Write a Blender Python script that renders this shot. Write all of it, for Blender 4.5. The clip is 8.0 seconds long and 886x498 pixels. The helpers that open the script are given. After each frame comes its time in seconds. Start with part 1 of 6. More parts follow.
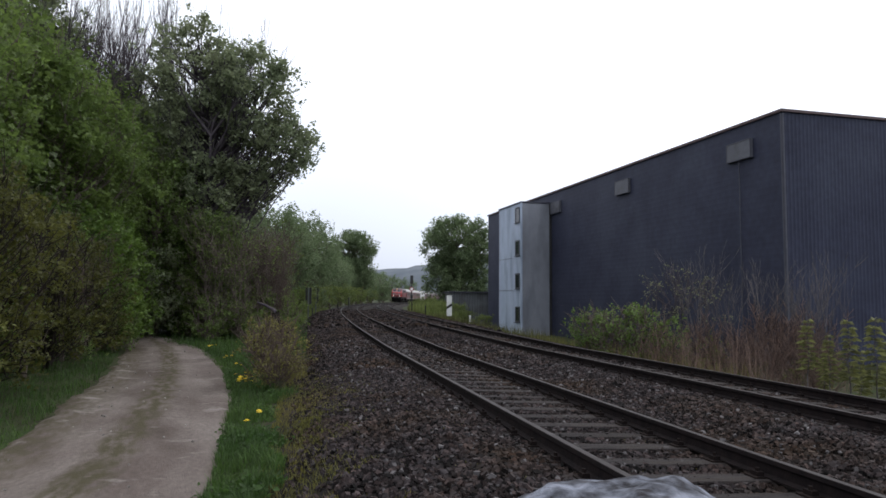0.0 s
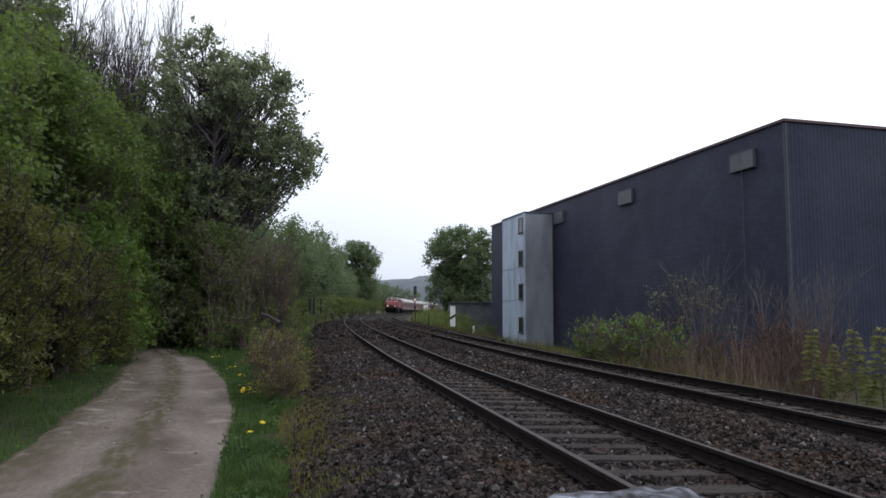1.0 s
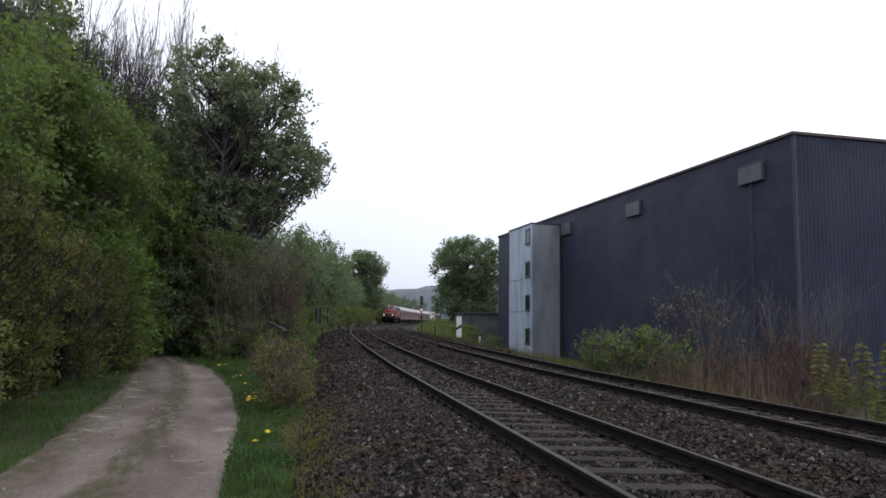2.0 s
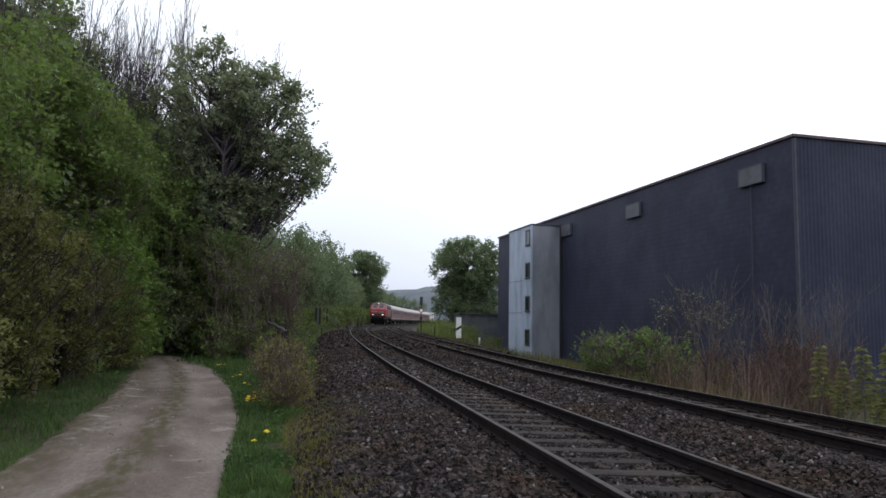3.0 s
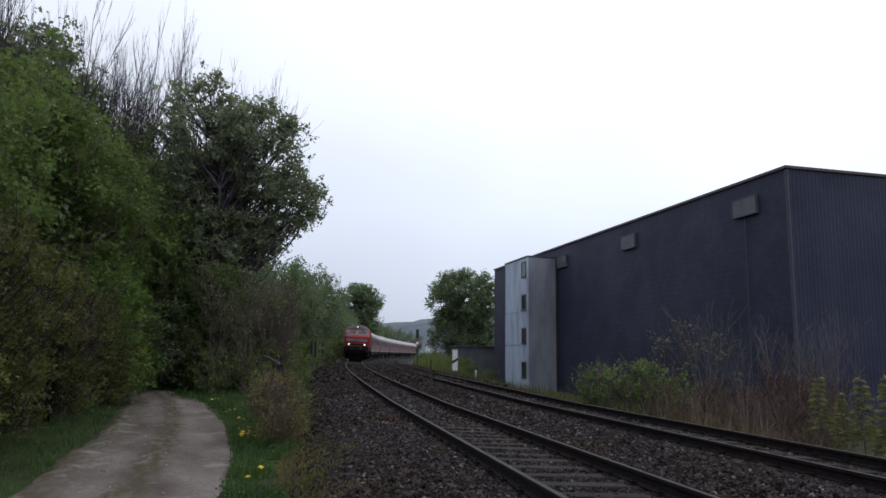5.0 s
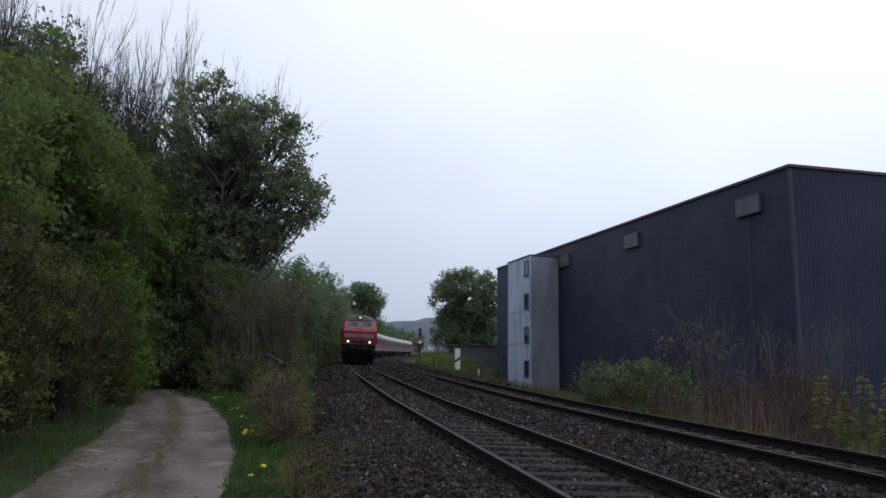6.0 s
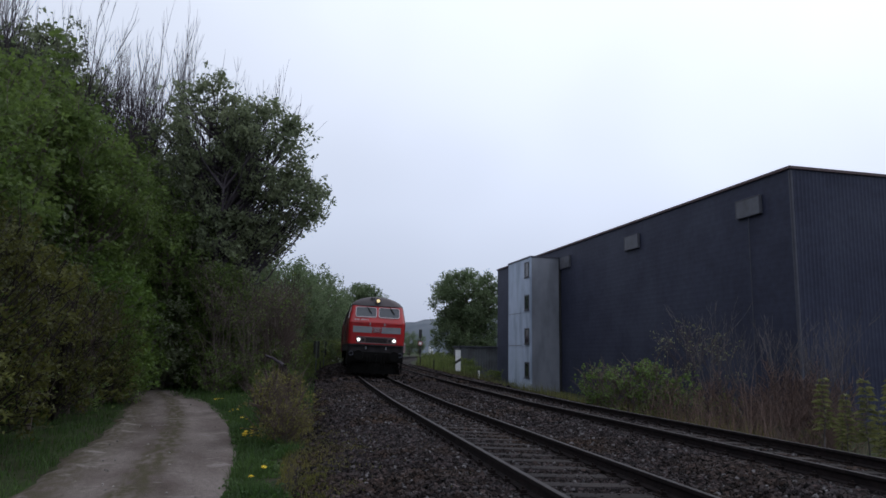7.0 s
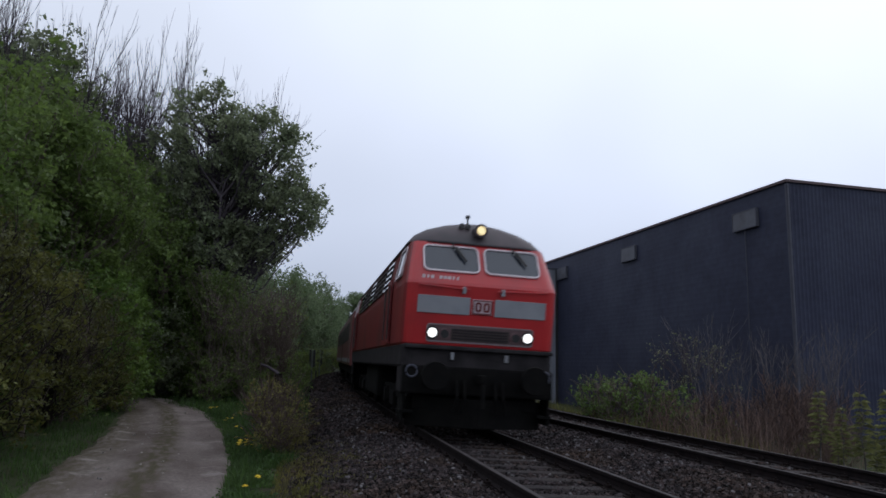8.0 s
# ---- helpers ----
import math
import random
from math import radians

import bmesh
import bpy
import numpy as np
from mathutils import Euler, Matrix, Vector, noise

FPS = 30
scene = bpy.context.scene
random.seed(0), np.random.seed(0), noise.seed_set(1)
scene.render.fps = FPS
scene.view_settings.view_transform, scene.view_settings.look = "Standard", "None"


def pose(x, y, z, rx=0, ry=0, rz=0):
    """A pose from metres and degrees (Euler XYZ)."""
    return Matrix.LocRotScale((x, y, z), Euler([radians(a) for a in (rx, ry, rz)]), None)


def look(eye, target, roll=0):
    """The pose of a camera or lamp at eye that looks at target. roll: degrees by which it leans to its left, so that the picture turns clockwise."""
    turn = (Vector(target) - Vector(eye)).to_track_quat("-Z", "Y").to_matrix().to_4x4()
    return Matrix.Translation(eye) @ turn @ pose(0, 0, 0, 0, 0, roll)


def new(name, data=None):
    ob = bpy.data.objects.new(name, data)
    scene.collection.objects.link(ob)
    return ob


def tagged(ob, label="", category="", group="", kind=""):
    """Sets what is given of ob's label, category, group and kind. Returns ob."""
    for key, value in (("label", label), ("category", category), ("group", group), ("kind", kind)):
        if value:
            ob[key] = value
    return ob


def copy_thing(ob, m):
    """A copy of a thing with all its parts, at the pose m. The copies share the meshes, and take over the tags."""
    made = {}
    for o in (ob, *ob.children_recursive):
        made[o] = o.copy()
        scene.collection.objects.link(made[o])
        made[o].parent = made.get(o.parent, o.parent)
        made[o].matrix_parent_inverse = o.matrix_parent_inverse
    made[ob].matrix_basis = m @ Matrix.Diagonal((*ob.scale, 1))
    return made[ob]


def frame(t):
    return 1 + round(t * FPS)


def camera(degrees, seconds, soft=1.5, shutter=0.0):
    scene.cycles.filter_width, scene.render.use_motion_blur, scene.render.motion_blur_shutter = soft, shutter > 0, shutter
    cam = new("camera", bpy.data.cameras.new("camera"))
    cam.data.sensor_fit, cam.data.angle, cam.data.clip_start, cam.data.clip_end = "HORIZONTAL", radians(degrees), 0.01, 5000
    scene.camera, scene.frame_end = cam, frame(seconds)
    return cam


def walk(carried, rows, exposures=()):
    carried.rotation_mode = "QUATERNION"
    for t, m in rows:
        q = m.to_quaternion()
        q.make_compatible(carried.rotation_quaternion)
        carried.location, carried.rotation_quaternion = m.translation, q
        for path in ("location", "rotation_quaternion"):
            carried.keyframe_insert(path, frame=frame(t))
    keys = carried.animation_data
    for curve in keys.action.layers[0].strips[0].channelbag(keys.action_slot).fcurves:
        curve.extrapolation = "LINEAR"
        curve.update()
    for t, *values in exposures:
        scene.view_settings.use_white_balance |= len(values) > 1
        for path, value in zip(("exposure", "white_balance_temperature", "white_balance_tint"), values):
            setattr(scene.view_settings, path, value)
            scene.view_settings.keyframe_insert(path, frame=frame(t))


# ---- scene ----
# The lens, the eye's height over the rail top, and the way of the camera: it stands still and is tipped by hand.
H_EYE = 1.23
TURNS = [  # seconds, tilt up, yaw to the left, lean
    (0.0, 4.24, -0.99, 0.39), (0.5, 4.78, -0.85, 0.55), (1.0, 5.09, -0.72, 0.26), (1.5, 5.82, -0.31, 0.56),
    (3.0, 5.97, -0.15, 1.08), (3.5, 6.07, 0.0, 1.24), (4.0, 6.77, -0.06, 1.22), (4.5, 8.58, -0.51, 0.80),
    (6.0, 8.48, -0.23, 0.83), (6.5, 8.40, -0.22, 0.84), (7.0, 8.59, -0.19, 0.89), (7.5, 8.87, -0.29, 1.06),
    (8.0, 9.40, -0.41, 1.38)]
cam = camera(64.0, 8.0, soft=1.6, shutter=0.25)
walk(cam, [(t, pose(0, 0, H_EYE, 90 + p, 0, yaw) @ pose(0, 0, 0, 0, 0, lean)) for t, p, yaw, lean in TURNS],
     exposures=[(0.0, 0.0, 6440, 10), (1.5, 0.0, 6440, 10), (3.5, -0.05, 6390, 10), (4.5, -0.27, 6280, 10), (6.0, -0.57, 6010, 12), (7.0, -0.65, 5960, 12), (8.0, -0.70, 5940, 12)])

# ---- overcast sky and a weak, wide sun behind the cloud ----
SUN_EL, SUN_AZ = radians(48), radians(50)
world = bpy.data.worlds.new("overcast")
scene.world = world
world.use_nodes = True
wn, wl = world.node_tree.nodes, world.node_tree.links
sky = wn.new("ShaderNodeTexSky")
sky.sky_type, sky.sun_disc = "NISHITA", False
sky.sun_elevation, sky.sun_rotation = SUN_EL, SUN_AZ
sky.dust_density, sky.air_density = 4.0, 1.0
dim = wn.new("ShaderNodeVectorMath")
dim.operation = "SCALE"
dim.inputs["Scale"].default_value = 0.10
wl.new(sky.outputs[0], dim.inputs[0])
where = wn.new("ShaderNodeTexCoord")
sep = wn.new("ShaderNodeSeparateXYZ")
wl.new(where.outputs["Generated"], sep.inputs[0])
ramp = wn.new("ShaderNodeValToRGB")  # cloud layer: dull and bluish at the horizon, bright overhead
ramp.color_ramp.elements[0].position, ramp.color_ramp.elements[0].color = 0.0, (0.70, 0.76, 0.90, 1)
ramp.color_ramp.elements[1].position, ramp.color_ramp.elements[1].color = 0.5, (1.45, 1.49, 1.56, 1)
mid = ramp.color_ramp.elements.new(0.2)
mid.color = (1.09, 1.15, 1.28, 1)
wl.new(sep.outputs[2], ramp.inputs[0])
cloud = wn.new("ShaderNodeTexNoise")
cloud.inputs["Scale"].default_value, cloud.inputs["Detail"].default_value = 1.6, 3.0
cmap = wn.new("ShaderNodeMapRange")
cmap.inputs[1].default_value, cmap.inputs[2].default_value = 0.3, 0.7
cmap.inputs[3].default_value, cmap.inputs[4].default_value = 0.9, 1.12
wl.new(cloud.outputs["Fac"], cmap.inputs[0])
side = wn.new("ShaderNodeMapRange")  # the hidden sun lies to the east, so the cloud is brighter there
side.inputs[1].default_value, side.inputs[2].default_value = -0.6, 0.7
side.inputs[3].default_value, side.inputs[4].default_value = 0.88, 1.20
wl.new(sep.outputs[0], side.inputs[0])
gain = wn.new("ShaderNodeMath")
gain.operation = "MULTIPLY"
wl.new(cmap.outputs[0], gain.inputs[0])
wl.new(side.outputs[0], gain.inputs[1])
lit = wn.new("ShaderNodeVectorMath")
lit.operation = "SCALE"
wl.new(ramp.outputs[0], lit.inputs[0])
wl.new(gain.outputs[0], lit.inputs["Scale"])
blend = wn.new("ShaderNodeMix")
blend.data_type = "RGBA"
blend.inputs[0].default_value = 0.85
wl.new(dim.outputs[0], blend.inputs[6])
wl.new(lit.outputs[0], blend.inputs[7])
wl.new(blend.outputs[2], wn["Background"].inputs[0])
wn["Background"].inputs[1].default_value = 1.06
sun = new("sun", bpy.data.lights.new("sun", "SUN"))
sun.data.energy, sun.data.angle, sun.data.color = 0.3, radians(40), (1.0, 0.96, 0.9)
sun.matrix_world = look((math.sin(SUN_AZ) * 50, math.cos(SUN_AZ) * 50, 60), (0, 0, 0))


# ---- materials ----
def mat(name, c1, c2, scale=4.0, rough=0.7, bump=0.0, bscale=None, metal=0.0, rand="", spread=0.25, emit=0.0, stain=None,
        stain_scale=0.6, leaf=0.0, stretch=None, coat=0.0, spec=0.5, grain=None, rust=0.0):
    """A surface of two colours mixed by noise, with relief, an optional larger stain colour and variation piece by piece."""
    m = bpy.data.materials.new(name)
    m.use_nodes = True
    n, l = m.node_tree.nodes, m.node_tree.links
    b = n["Principled BSDF"]
    b.inputs["Roughness"].default_value, b.inputs["Metallic"].default_value = rough, metal
    b.inputs["Coat Weight"].default_value, b.inputs["Specular IOR Level"].default_value = coat, (0.15 if rough > 0.86 else spec)
    co = n.new("ShaderNodeTexCoord")
    src = co.outputs["Object"]
    if stretch:
        mp = n.new("ShaderNodeMapping")
        mp.inputs["Scale"].default_value = stretch
        l.new(src, mp.inputs[0])
        src = mp.outputs[0]
    nz = n.new("ShaderNodeTexNoise")
    nz.inputs["Scale"].default_value, nz.inputs["Detail"].default_value = scale, 6
    l.new(src, nz.inputs["Vector"])
    mr = n.new("ShaderNodeMapRange")
    mr.inputs[1].default_value, mr.inputs[2].default_value = 0.35, 0.65
    l.new(nz.outputs["Fac"], mr.inputs[0])
    mx = n.new("ShaderNodeMix")
    mx.data_type = "RGBA"
    mx.inputs[6].default_value, mx.inputs[7].default_value = (*c1, 1), (*c2, 1)
    l.new(mr.outputs[0], mx.inputs[0])
    col = mx.outputs[2]
    if stain:
        sz = n.new("ShaderNodeTexNoise")
        sz.inputs["Scale"].default_value, sz.inputs["Detail"].default_value = stain_scale, 5
        l.new(src, sz.inputs["Vector"])
        sr = n.new("ShaderNodeMapRange")
        sr.inputs[1].default_value, sr.inputs[2].default_value = 0.48, 0.68
        l.new(sz.outputs["Fac"], sr.inputs[0])
        sx = n.new("ShaderNodeMix")
        sx.data_type = "RGBA"
        sx.inputs[7].default_value = (*stain, 1)
        l.new(sr.outputs[0], sx.inputs[0])
        l.new(col, sx.inputs[6])
        col = sx.outputs[2]
    if grain:  # fine speckle: scale and strength
        gz = n.new("ShaderNodeTexNoise")
        gz.inputs["Scale"].default_value, gz.inputs["Detail"].default_value = grain[0], 3
        l.new(co.outputs["Object"], gz.inputs["Vector"])
        gr = n.new("ShaderNodeMapRange")
        gr.inputs[1].default_value, gr.inputs[2].default_value = 0.3, 0.7
        gr.inputs[3].default_value, gr.inputs[4].default_value = 1 - grain[1], 1 + grain[1]
        l.new(gz.outputs["Fac"], gr.inputs[0])
        gs = n.new("ShaderNodeVectorMath")
        gs.operation = "SCALE"
        l.new(col, gs.inputs[0])
        l.new(gr.outputs[0], gs.inputs["Scale"])
        col = gs.outputs[0]
    if rand:
        if rand == "island":
            g = n.new("ShaderNodeNewGeometry")
            out = g.outputs["Random Per Island"]
        else:
            g = n.new("ShaderNodeObjectInfo")
            out = g.outputs["Random"]
        vr = n.new("ShaderNodeMapRange")
        vr.inputs[3].default_value, vr.inputs[4].default_value = 1 - spread, 1 + spread
        l.new(out, vr.inputs[0])
        if rust:  # some pieces are browner than others
            wh = n.new("ShaderNodeTexWhiteNoise")
            wh.noise_dimensions = "1D"
            l.new(out, wh.inputs["W"])
            rx = n.new("ShaderNodeMix")
            rx.data_type, rx.blend_type = "RGBA", "MULTIPLY"
            rx.inputs[7].default_value = (1.25, 0.9, 0.7, 1)
            wm = n.new("ShaderNodeMath")
            wm.operation = "MULTIPLY"
            wm.inputs[1].default_value = 2 * rust
            l.new(wh.outputs["Value"], wm.inputs[0])
            l.new(wm.outputs[0], rx.inputs[0])
            l.new(col, rx.inputs[6])
            col = rx.outputs[2]
        sc = n.new("ShaderNodeVectorMath")
        sc.operation = "SCALE"
        l.new(col, sc.inputs[0])
        l.new(vr.outputs[0], sc.inputs["Scale"])
        col = sc.outputs[0]
    l.new(col, b.inputs["Base Color"])
    if emit:
        l.new(col, b.inputs["Emission Color"])
        b.inputs["Emission Strength"].default_value = emit
    if bump:
        bz = n.new("ShaderNodeTexNoise")
        bz.inputs["Scale"].default_value, bz.inputs["Detail"].default_value = bscale or scale * 4, 6
        l.new(src, bz.inputs["Vector"])
        bp = n.new("ShaderNodeBump")
        bp.inputs["Strength"].default_value, bp.inputs["Distance"].default_value = bump, 0.02
        l.new(bz.outputs["Fac"], bp.inputs["Height"])
        l.new(bp.outputs[0], b.inputs["Normal"])
    if leaf:
        tr = n.new("ShaderNodeBsdfTranslucent")
        l.new(col, tr.inputs[0])
        ms = n.new("ShaderNodeMixShader")
        ms.inputs[0].default_value = leaf
        l.new(b.outputs[0], ms.inputs[1])
        l.new(tr.outputs[0], ms.inputs[2])
        l.new(ms.outputs[0], n["Material Output"].inputs[0])
    return m


M_soil = mat("soil", (0.03, 0.026, 0.015), (0.028, 0.04, 0.012), 1.2, 0.95, 0.8, 9, stain=(0.024, 0.04, 0.01), stain_scale=0.35, grain=(9.0, 0.35))
# bed kept near black, so the shade in the gaps between stones is painted
M_ballast = mat("ballast_base", (0.006, 0.005, 0.0045), (0.012, 0.010, 0.009), 14, 0.95, 1.0, 30, stain=(0.028, 0.02, 0.015), stain_scale=0.5, spec=0.08)
M_stone = mat("crushed_stone", (0.0118, 0.0102, 0.0110), (0.041, 0.0355, 0.0378), 5, 0.9, 0.3, 40, rand="island", spread=0.97, stain=(0.031, 0.0225, 0.017), stain_scale=0.45, spec=0.08, rust=0.28)
M_rail_side = mat("rail_rust", (0.008, 0.006, 0.0066), (0.016, 0.0112, 0.0112), 9, 0.9, 0.3, spec=0.08)
M_rail_top = mat("rail_running_face", (0.045, 0.039, 0.039), (0.026, 0.021, 0.021), 5, 0.7, 0.0, spec=0.2)
M_sleeper = mat("weathered_sleeper", (0.018, 0.0155, 0.0157), (0.046, 0.040, 0.0405), 5, 0.9, 0.6, 30, rand="object", spread=0.25, stain=(0.03, 0.024, 0.02), stain_scale=2.5, stretch=(0.6, 4, 2), spec=0.08)
M_iron = mat("rusty_iron", (0.011, 0.0085, 0.0085), (0.021, 0.0145, 0.0125), 12, 0.8, 0.3, spec=0.08)
M_clad = mat("anthracite_cladding", (0.0275, 0.0308, 0.0535), (0.036, 0.040, 0.067), 0.6, 0.6, 0.05, 8, stain=(0.042, 0.047, 0.074), stain_scale=0.25, spec=0.16, grain=(3.0, 0.12))
M_clad_trim = mat("grey_corner_trim", (0.055, 0.057, 0.076), (0.072, 0.074, 0.095), 2, 0.6, spec=0.25)
M_fascia = mat("brown_fascia", (0.06, 0.034, 0.038), (0.08, 0.046, 0.05), 3, 0.6)
M_roofing = mat("flat_roof_felt", (0.09, 0.09, 0.095), (0.13, 0.13, 0.13), 1, 0.9, 0.2)
M_window = mat("dark_window_frame", (0.03, 0.032, 0.038), (0.045, 0.047, 0.055), 3, 0.5)
M_vent = mat("grey_vent", (0.075, 0.078, 0.098), (0.095, 0.099, 0.12), 3, 0.6, stain=(0.055, 0.055, 0.065), stain_scale=1.5)
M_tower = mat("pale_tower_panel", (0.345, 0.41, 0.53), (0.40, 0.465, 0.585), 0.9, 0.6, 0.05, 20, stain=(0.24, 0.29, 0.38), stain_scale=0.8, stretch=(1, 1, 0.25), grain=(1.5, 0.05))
# darker copy of the tower panel, with the side's shade in its colour
M_tower_side = mat("shaded_tower_panel", (0.185, 0.197, 0.232), (0.222, 0.236, 0.275), 0.9, 0.6, 0.05, 20, stain=(0.14, 0.15, 0.178), stain_scale=0.8, stretch=(1, 1, 0.25), grain=(1.5, 0.05))
M_glass = mat("dark_glass", (0.02, 0.024, 0.03), (0.028, 0.032, 0.04), 1, 0.08)
M_windscreen = mat("tinted_windscreen", (0.022, 0.028, 0.038), (0.03, 0.037, 0.049), 1, 0.06, spec=0.85)
M_white = mat("white_enamel", (0.72, 0.73, 0.74), (0.8, 0.8, 0.8), 4, 0.45, stain=(0.6, 0.6, 0.58), stain_scale=2)
M_black = mat("black_paint", (0.012, 0.012, 0.013), (0.02, 0.02, 0.02), 5, 0.6)
M_red_sign = mat("red_sign", (0.26, 0.06, 0.06), (0.3, 0.08, 0.08), 5, 0.5)
M_shed = mat("grey_shed_sheet", (0.085, 0.092, 0.105), (0.11, 0.118, 0.13), 1, 0.6, stain=(0.065, 0.066, 0.07))
M_post = mat("lichen_concrete", (0.03, 0.03, 0.035), (0.23, 0.245, 0.295), 55, 0.95, 0.5, 90, stain=(0.022, 0.019, 0.02), stain_scale=38)
# blue-grey woodland colour with the aerial haze painted in
M_hill = mat("hazy_wooded_hill", (0.105, 0.122, 0.145), (0.14, 0.158, 0.18), 0.05, 1.0, 0.5, 0.1)

# ---- helpers for meshes ----


def part(name, bm, material, parent=None, label="", smooth=False, mats=()):
    """Links a bmesh as one mesh object, under a thing or a part."""
    me = bpy.data.meshes.new(name)
    bm.to_mesh(me)
    bm.free()
    for m in (material, *mats):
        me.materials.append(m)
    if smooth:
        me.polygons.foreach_set("use_smooth", [True] * len(me.polygons))
    ob = new(name, me)
    ob.parent = parent
    if label:
        ob["label"] = label
    return ob


def share(name, me, m, parent, label=""):
    ob = new(name, me)
    ob.parent = parent
    ob.matrix_basis = m
    if label:
        ob["label"] = label
    return ob


def arrays(name, verts, faces, material, parent=None, label="", smooth=False):
    """A mesh object from numpy arrays; faces all with the same number of corners."""
    verts, faces = np.asarray(verts, np.float32), np.asarray(faces, np.int32)
    me = bpy.data.meshes.new(name)
    me.vertices.add(len(verts))
    me.vertices.foreach_set("co", verts.ravel())
    k = faces.shape[1]
    me.loops.add(faces.size)
    me.loops.foreach_set("vertex_index", faces.ravel())
    me.polygons.add(len(faces))
    me.polygons.foreach_set("loop_start", np.arange(0, faces.size, k, dtype=np.int32))
    me.polygons.foreach_set("use_smooth", np.full(len(faces), smooth))
    me.update(calc_edges=True)
    me.validate()
    me.materials.append(material)
    ob = new(name, me)
    ob.parent = parent
    if label:
        ob["label"] = label
    return ob


def box(bm, cx, cy, cz, sx, sy, sz, bevel=0.0, m=None, mat_index=0):
    g = bmesh.ops.create_cube(bm, size=1.0, matrix=(m or Matrix()) @ Matrix.Translation((cx, cy, cz)) @ Matrix.Diagonal((sx, sy, sz, 1)))
    vs = g["verts"]
    fs = list({f for v in vs for f in v.link_faces})
    for f in fs:
        f.material_index = mat_index
    if bevel:
        es = list({e for v in vs for e in v.link_edges})
        bmesh.ops.bevel(bm, geom=es, offset=bevel, segments=2, affect="EDGES", profile=0.6)
    return bm


def cyl(bm, p0, p1, r0, r1=None, seg=12):
    p0, p1 = Vector(p0), Vector(p1)
    d = p1 - p0
    m = Matrix.Translation((p0 + p1) / 2) @ d.to_track_quat("Z", "Y").to_matrix().to_4x4()
    bmesh.ops.create_cone(bm, cap_ends=True, segments=seg, radius1=r0, radius2=r0 if r1 is None else r1, depth=d.length, matrix=m)
    return bm


def rounded(w, h, r, n=5):
    """The outline of a rounded rectangle, counter-clockwise."""
    pts = []
    for cx, cy, a0 in ((w / 2 - r, h / 2 - r, 0), (-w / 2 + r, h / 2 - r, 90), (-w / 2 + r, -h / 2 + r, 180), (w / 2 - r, -h / 2 + r, 270)):
        for i in range(n):
            a = radians(a0 + 90 * i / (n - 1))
            pts.append((cx + r * math.cos(a), cy + r * math.sin(a)))
    return pts


def plate(bm, w, h, r, depth, m, hole=0.0):
    """A rounded plate in the x-z plane, its face towards +y by depth; with hole, only a rim of that width."""
    out = [m @ Vector((x, 0, z)) for x, z in rounded(w, h, r)]
    front = [m @ Vector((x, depth, z)) for x, z in rounded(w, h, r)]
    n = len(out)
    a = [bm.verts.new(p) for p in out]
    b = [bm.verts.new(p) for p in front]
    for i in range(n):
        bm.faces.new((a[i], a[(i + 1) % n], b[(i + 1) % n], b[i]))
    if hole:
        ri = max(r - hole, 0.01)
        c = [bm.verts.new(m @ Vector((x, depth, z))) for x, z in rounded(w - 2 * hole, h - 2 * hole, ri)]
        d = [bm.verts.new(m @ Vector((x, 0, z))) for x, z in rounded(w - 2 * hole, h - 2 * hole, ri)]
        for i in range(n):
            j = (i + 1) % n
            bm.faces.new((b[i], b[j], c[j], c[i]))
            bm.faces.new((c[i], c[j], d[j], d[i]))
            bm.faces.new((d[i], d[j], a[j], a[i]))
    else:
        bm.faces.new(b)
        bm.faces.new(a[::-1])
    bmesh.ops.recalc_face_normals(bm, faces=bm.faces)
    return bm


class Tubes:
    """Collects tapered tubes along polylines into one mesh."""

    def __init__(self, sides=5):
        self.v, self.f, self.n, self.k = [], [], 0, sides

    def add(self, pts, radii):
        pts = np.asarray(pts, float)
        d = np.gradient(pts, axis=0)
        d /= np.linalg.norm(d, axis=1, keepdims=True) + 1e-9
        ref = np.where(np.abs(d[:, 2:3]) > 0.9, np.array([[1.0, 0, 0]]), np.array([[0, 0, 1.0]]))
        a = np.cross(d, ref)
        a /= np.linalg.norm(a, axis=1, keepdims=True) + 1e-9
        b = np.cross(d, a)
        ang = np.arange(self.k) * 2 * math.pi / self.k
        ring = pts[:, None] + np.asarray(radii)[:, None, None] * (a[:, None] * np.cos(ang)[None, :, None] + b[:, None] * np.sin(ang)[None, :, None])
        m = len(pts)
        i = self.n + np.arange(m - 1)[:, None] * self.k
        j = np.arange(self.k)[None]
        q = np.stack([i + j, i + (j + 1) % self.k, i + self.k + (j + 1) % self.k, i + self.k + j], -1).reshape(-1, 4)
        self.v.append(ring.reshape(-1, 3))
        self.f.append(q)
        self.n += m * self.k

    def link(self, name, material, parent, label=""):
        return arrays(name, np.concatenate(self.v), np.concatenate(self.f), material, parent, label, smooth=True)


def thing(name, m, label, category, group="", kind=""):
    ob = new(name)
    ob.matrix_basis = m
    return tagged(ob, label, category, group, kind)


# ---- the line of the railway: curvature along its length, seen from the eye at x = y = 0 ----
STEP = 0.5
S = np.arange(-30, 420, STEP)
KAPPA = np.interp(S, (0, 25, 60, 100, 150, 210), (0.0, 0.0006, 0.0018, 0.0019, 0.0009, 0.0006))
TH = np.cumsum(KAPPA) * STEP
I0 = int(30 / STEP)
TH = TH - TH[I0] - 0.1788
CX = np.cumsum(np.sin(TH)) * STEP
CY = np.cumsum(np.cos(TH)) * STEP
CX, CY = CX - CX[I0] + 3.069, CY - CY[I0]
CZ = np.interp(S, (-10, 20, 50, 80, 150, 360), (0.0, 0.0, 0.27, 0.56, 0.80, 1.22))
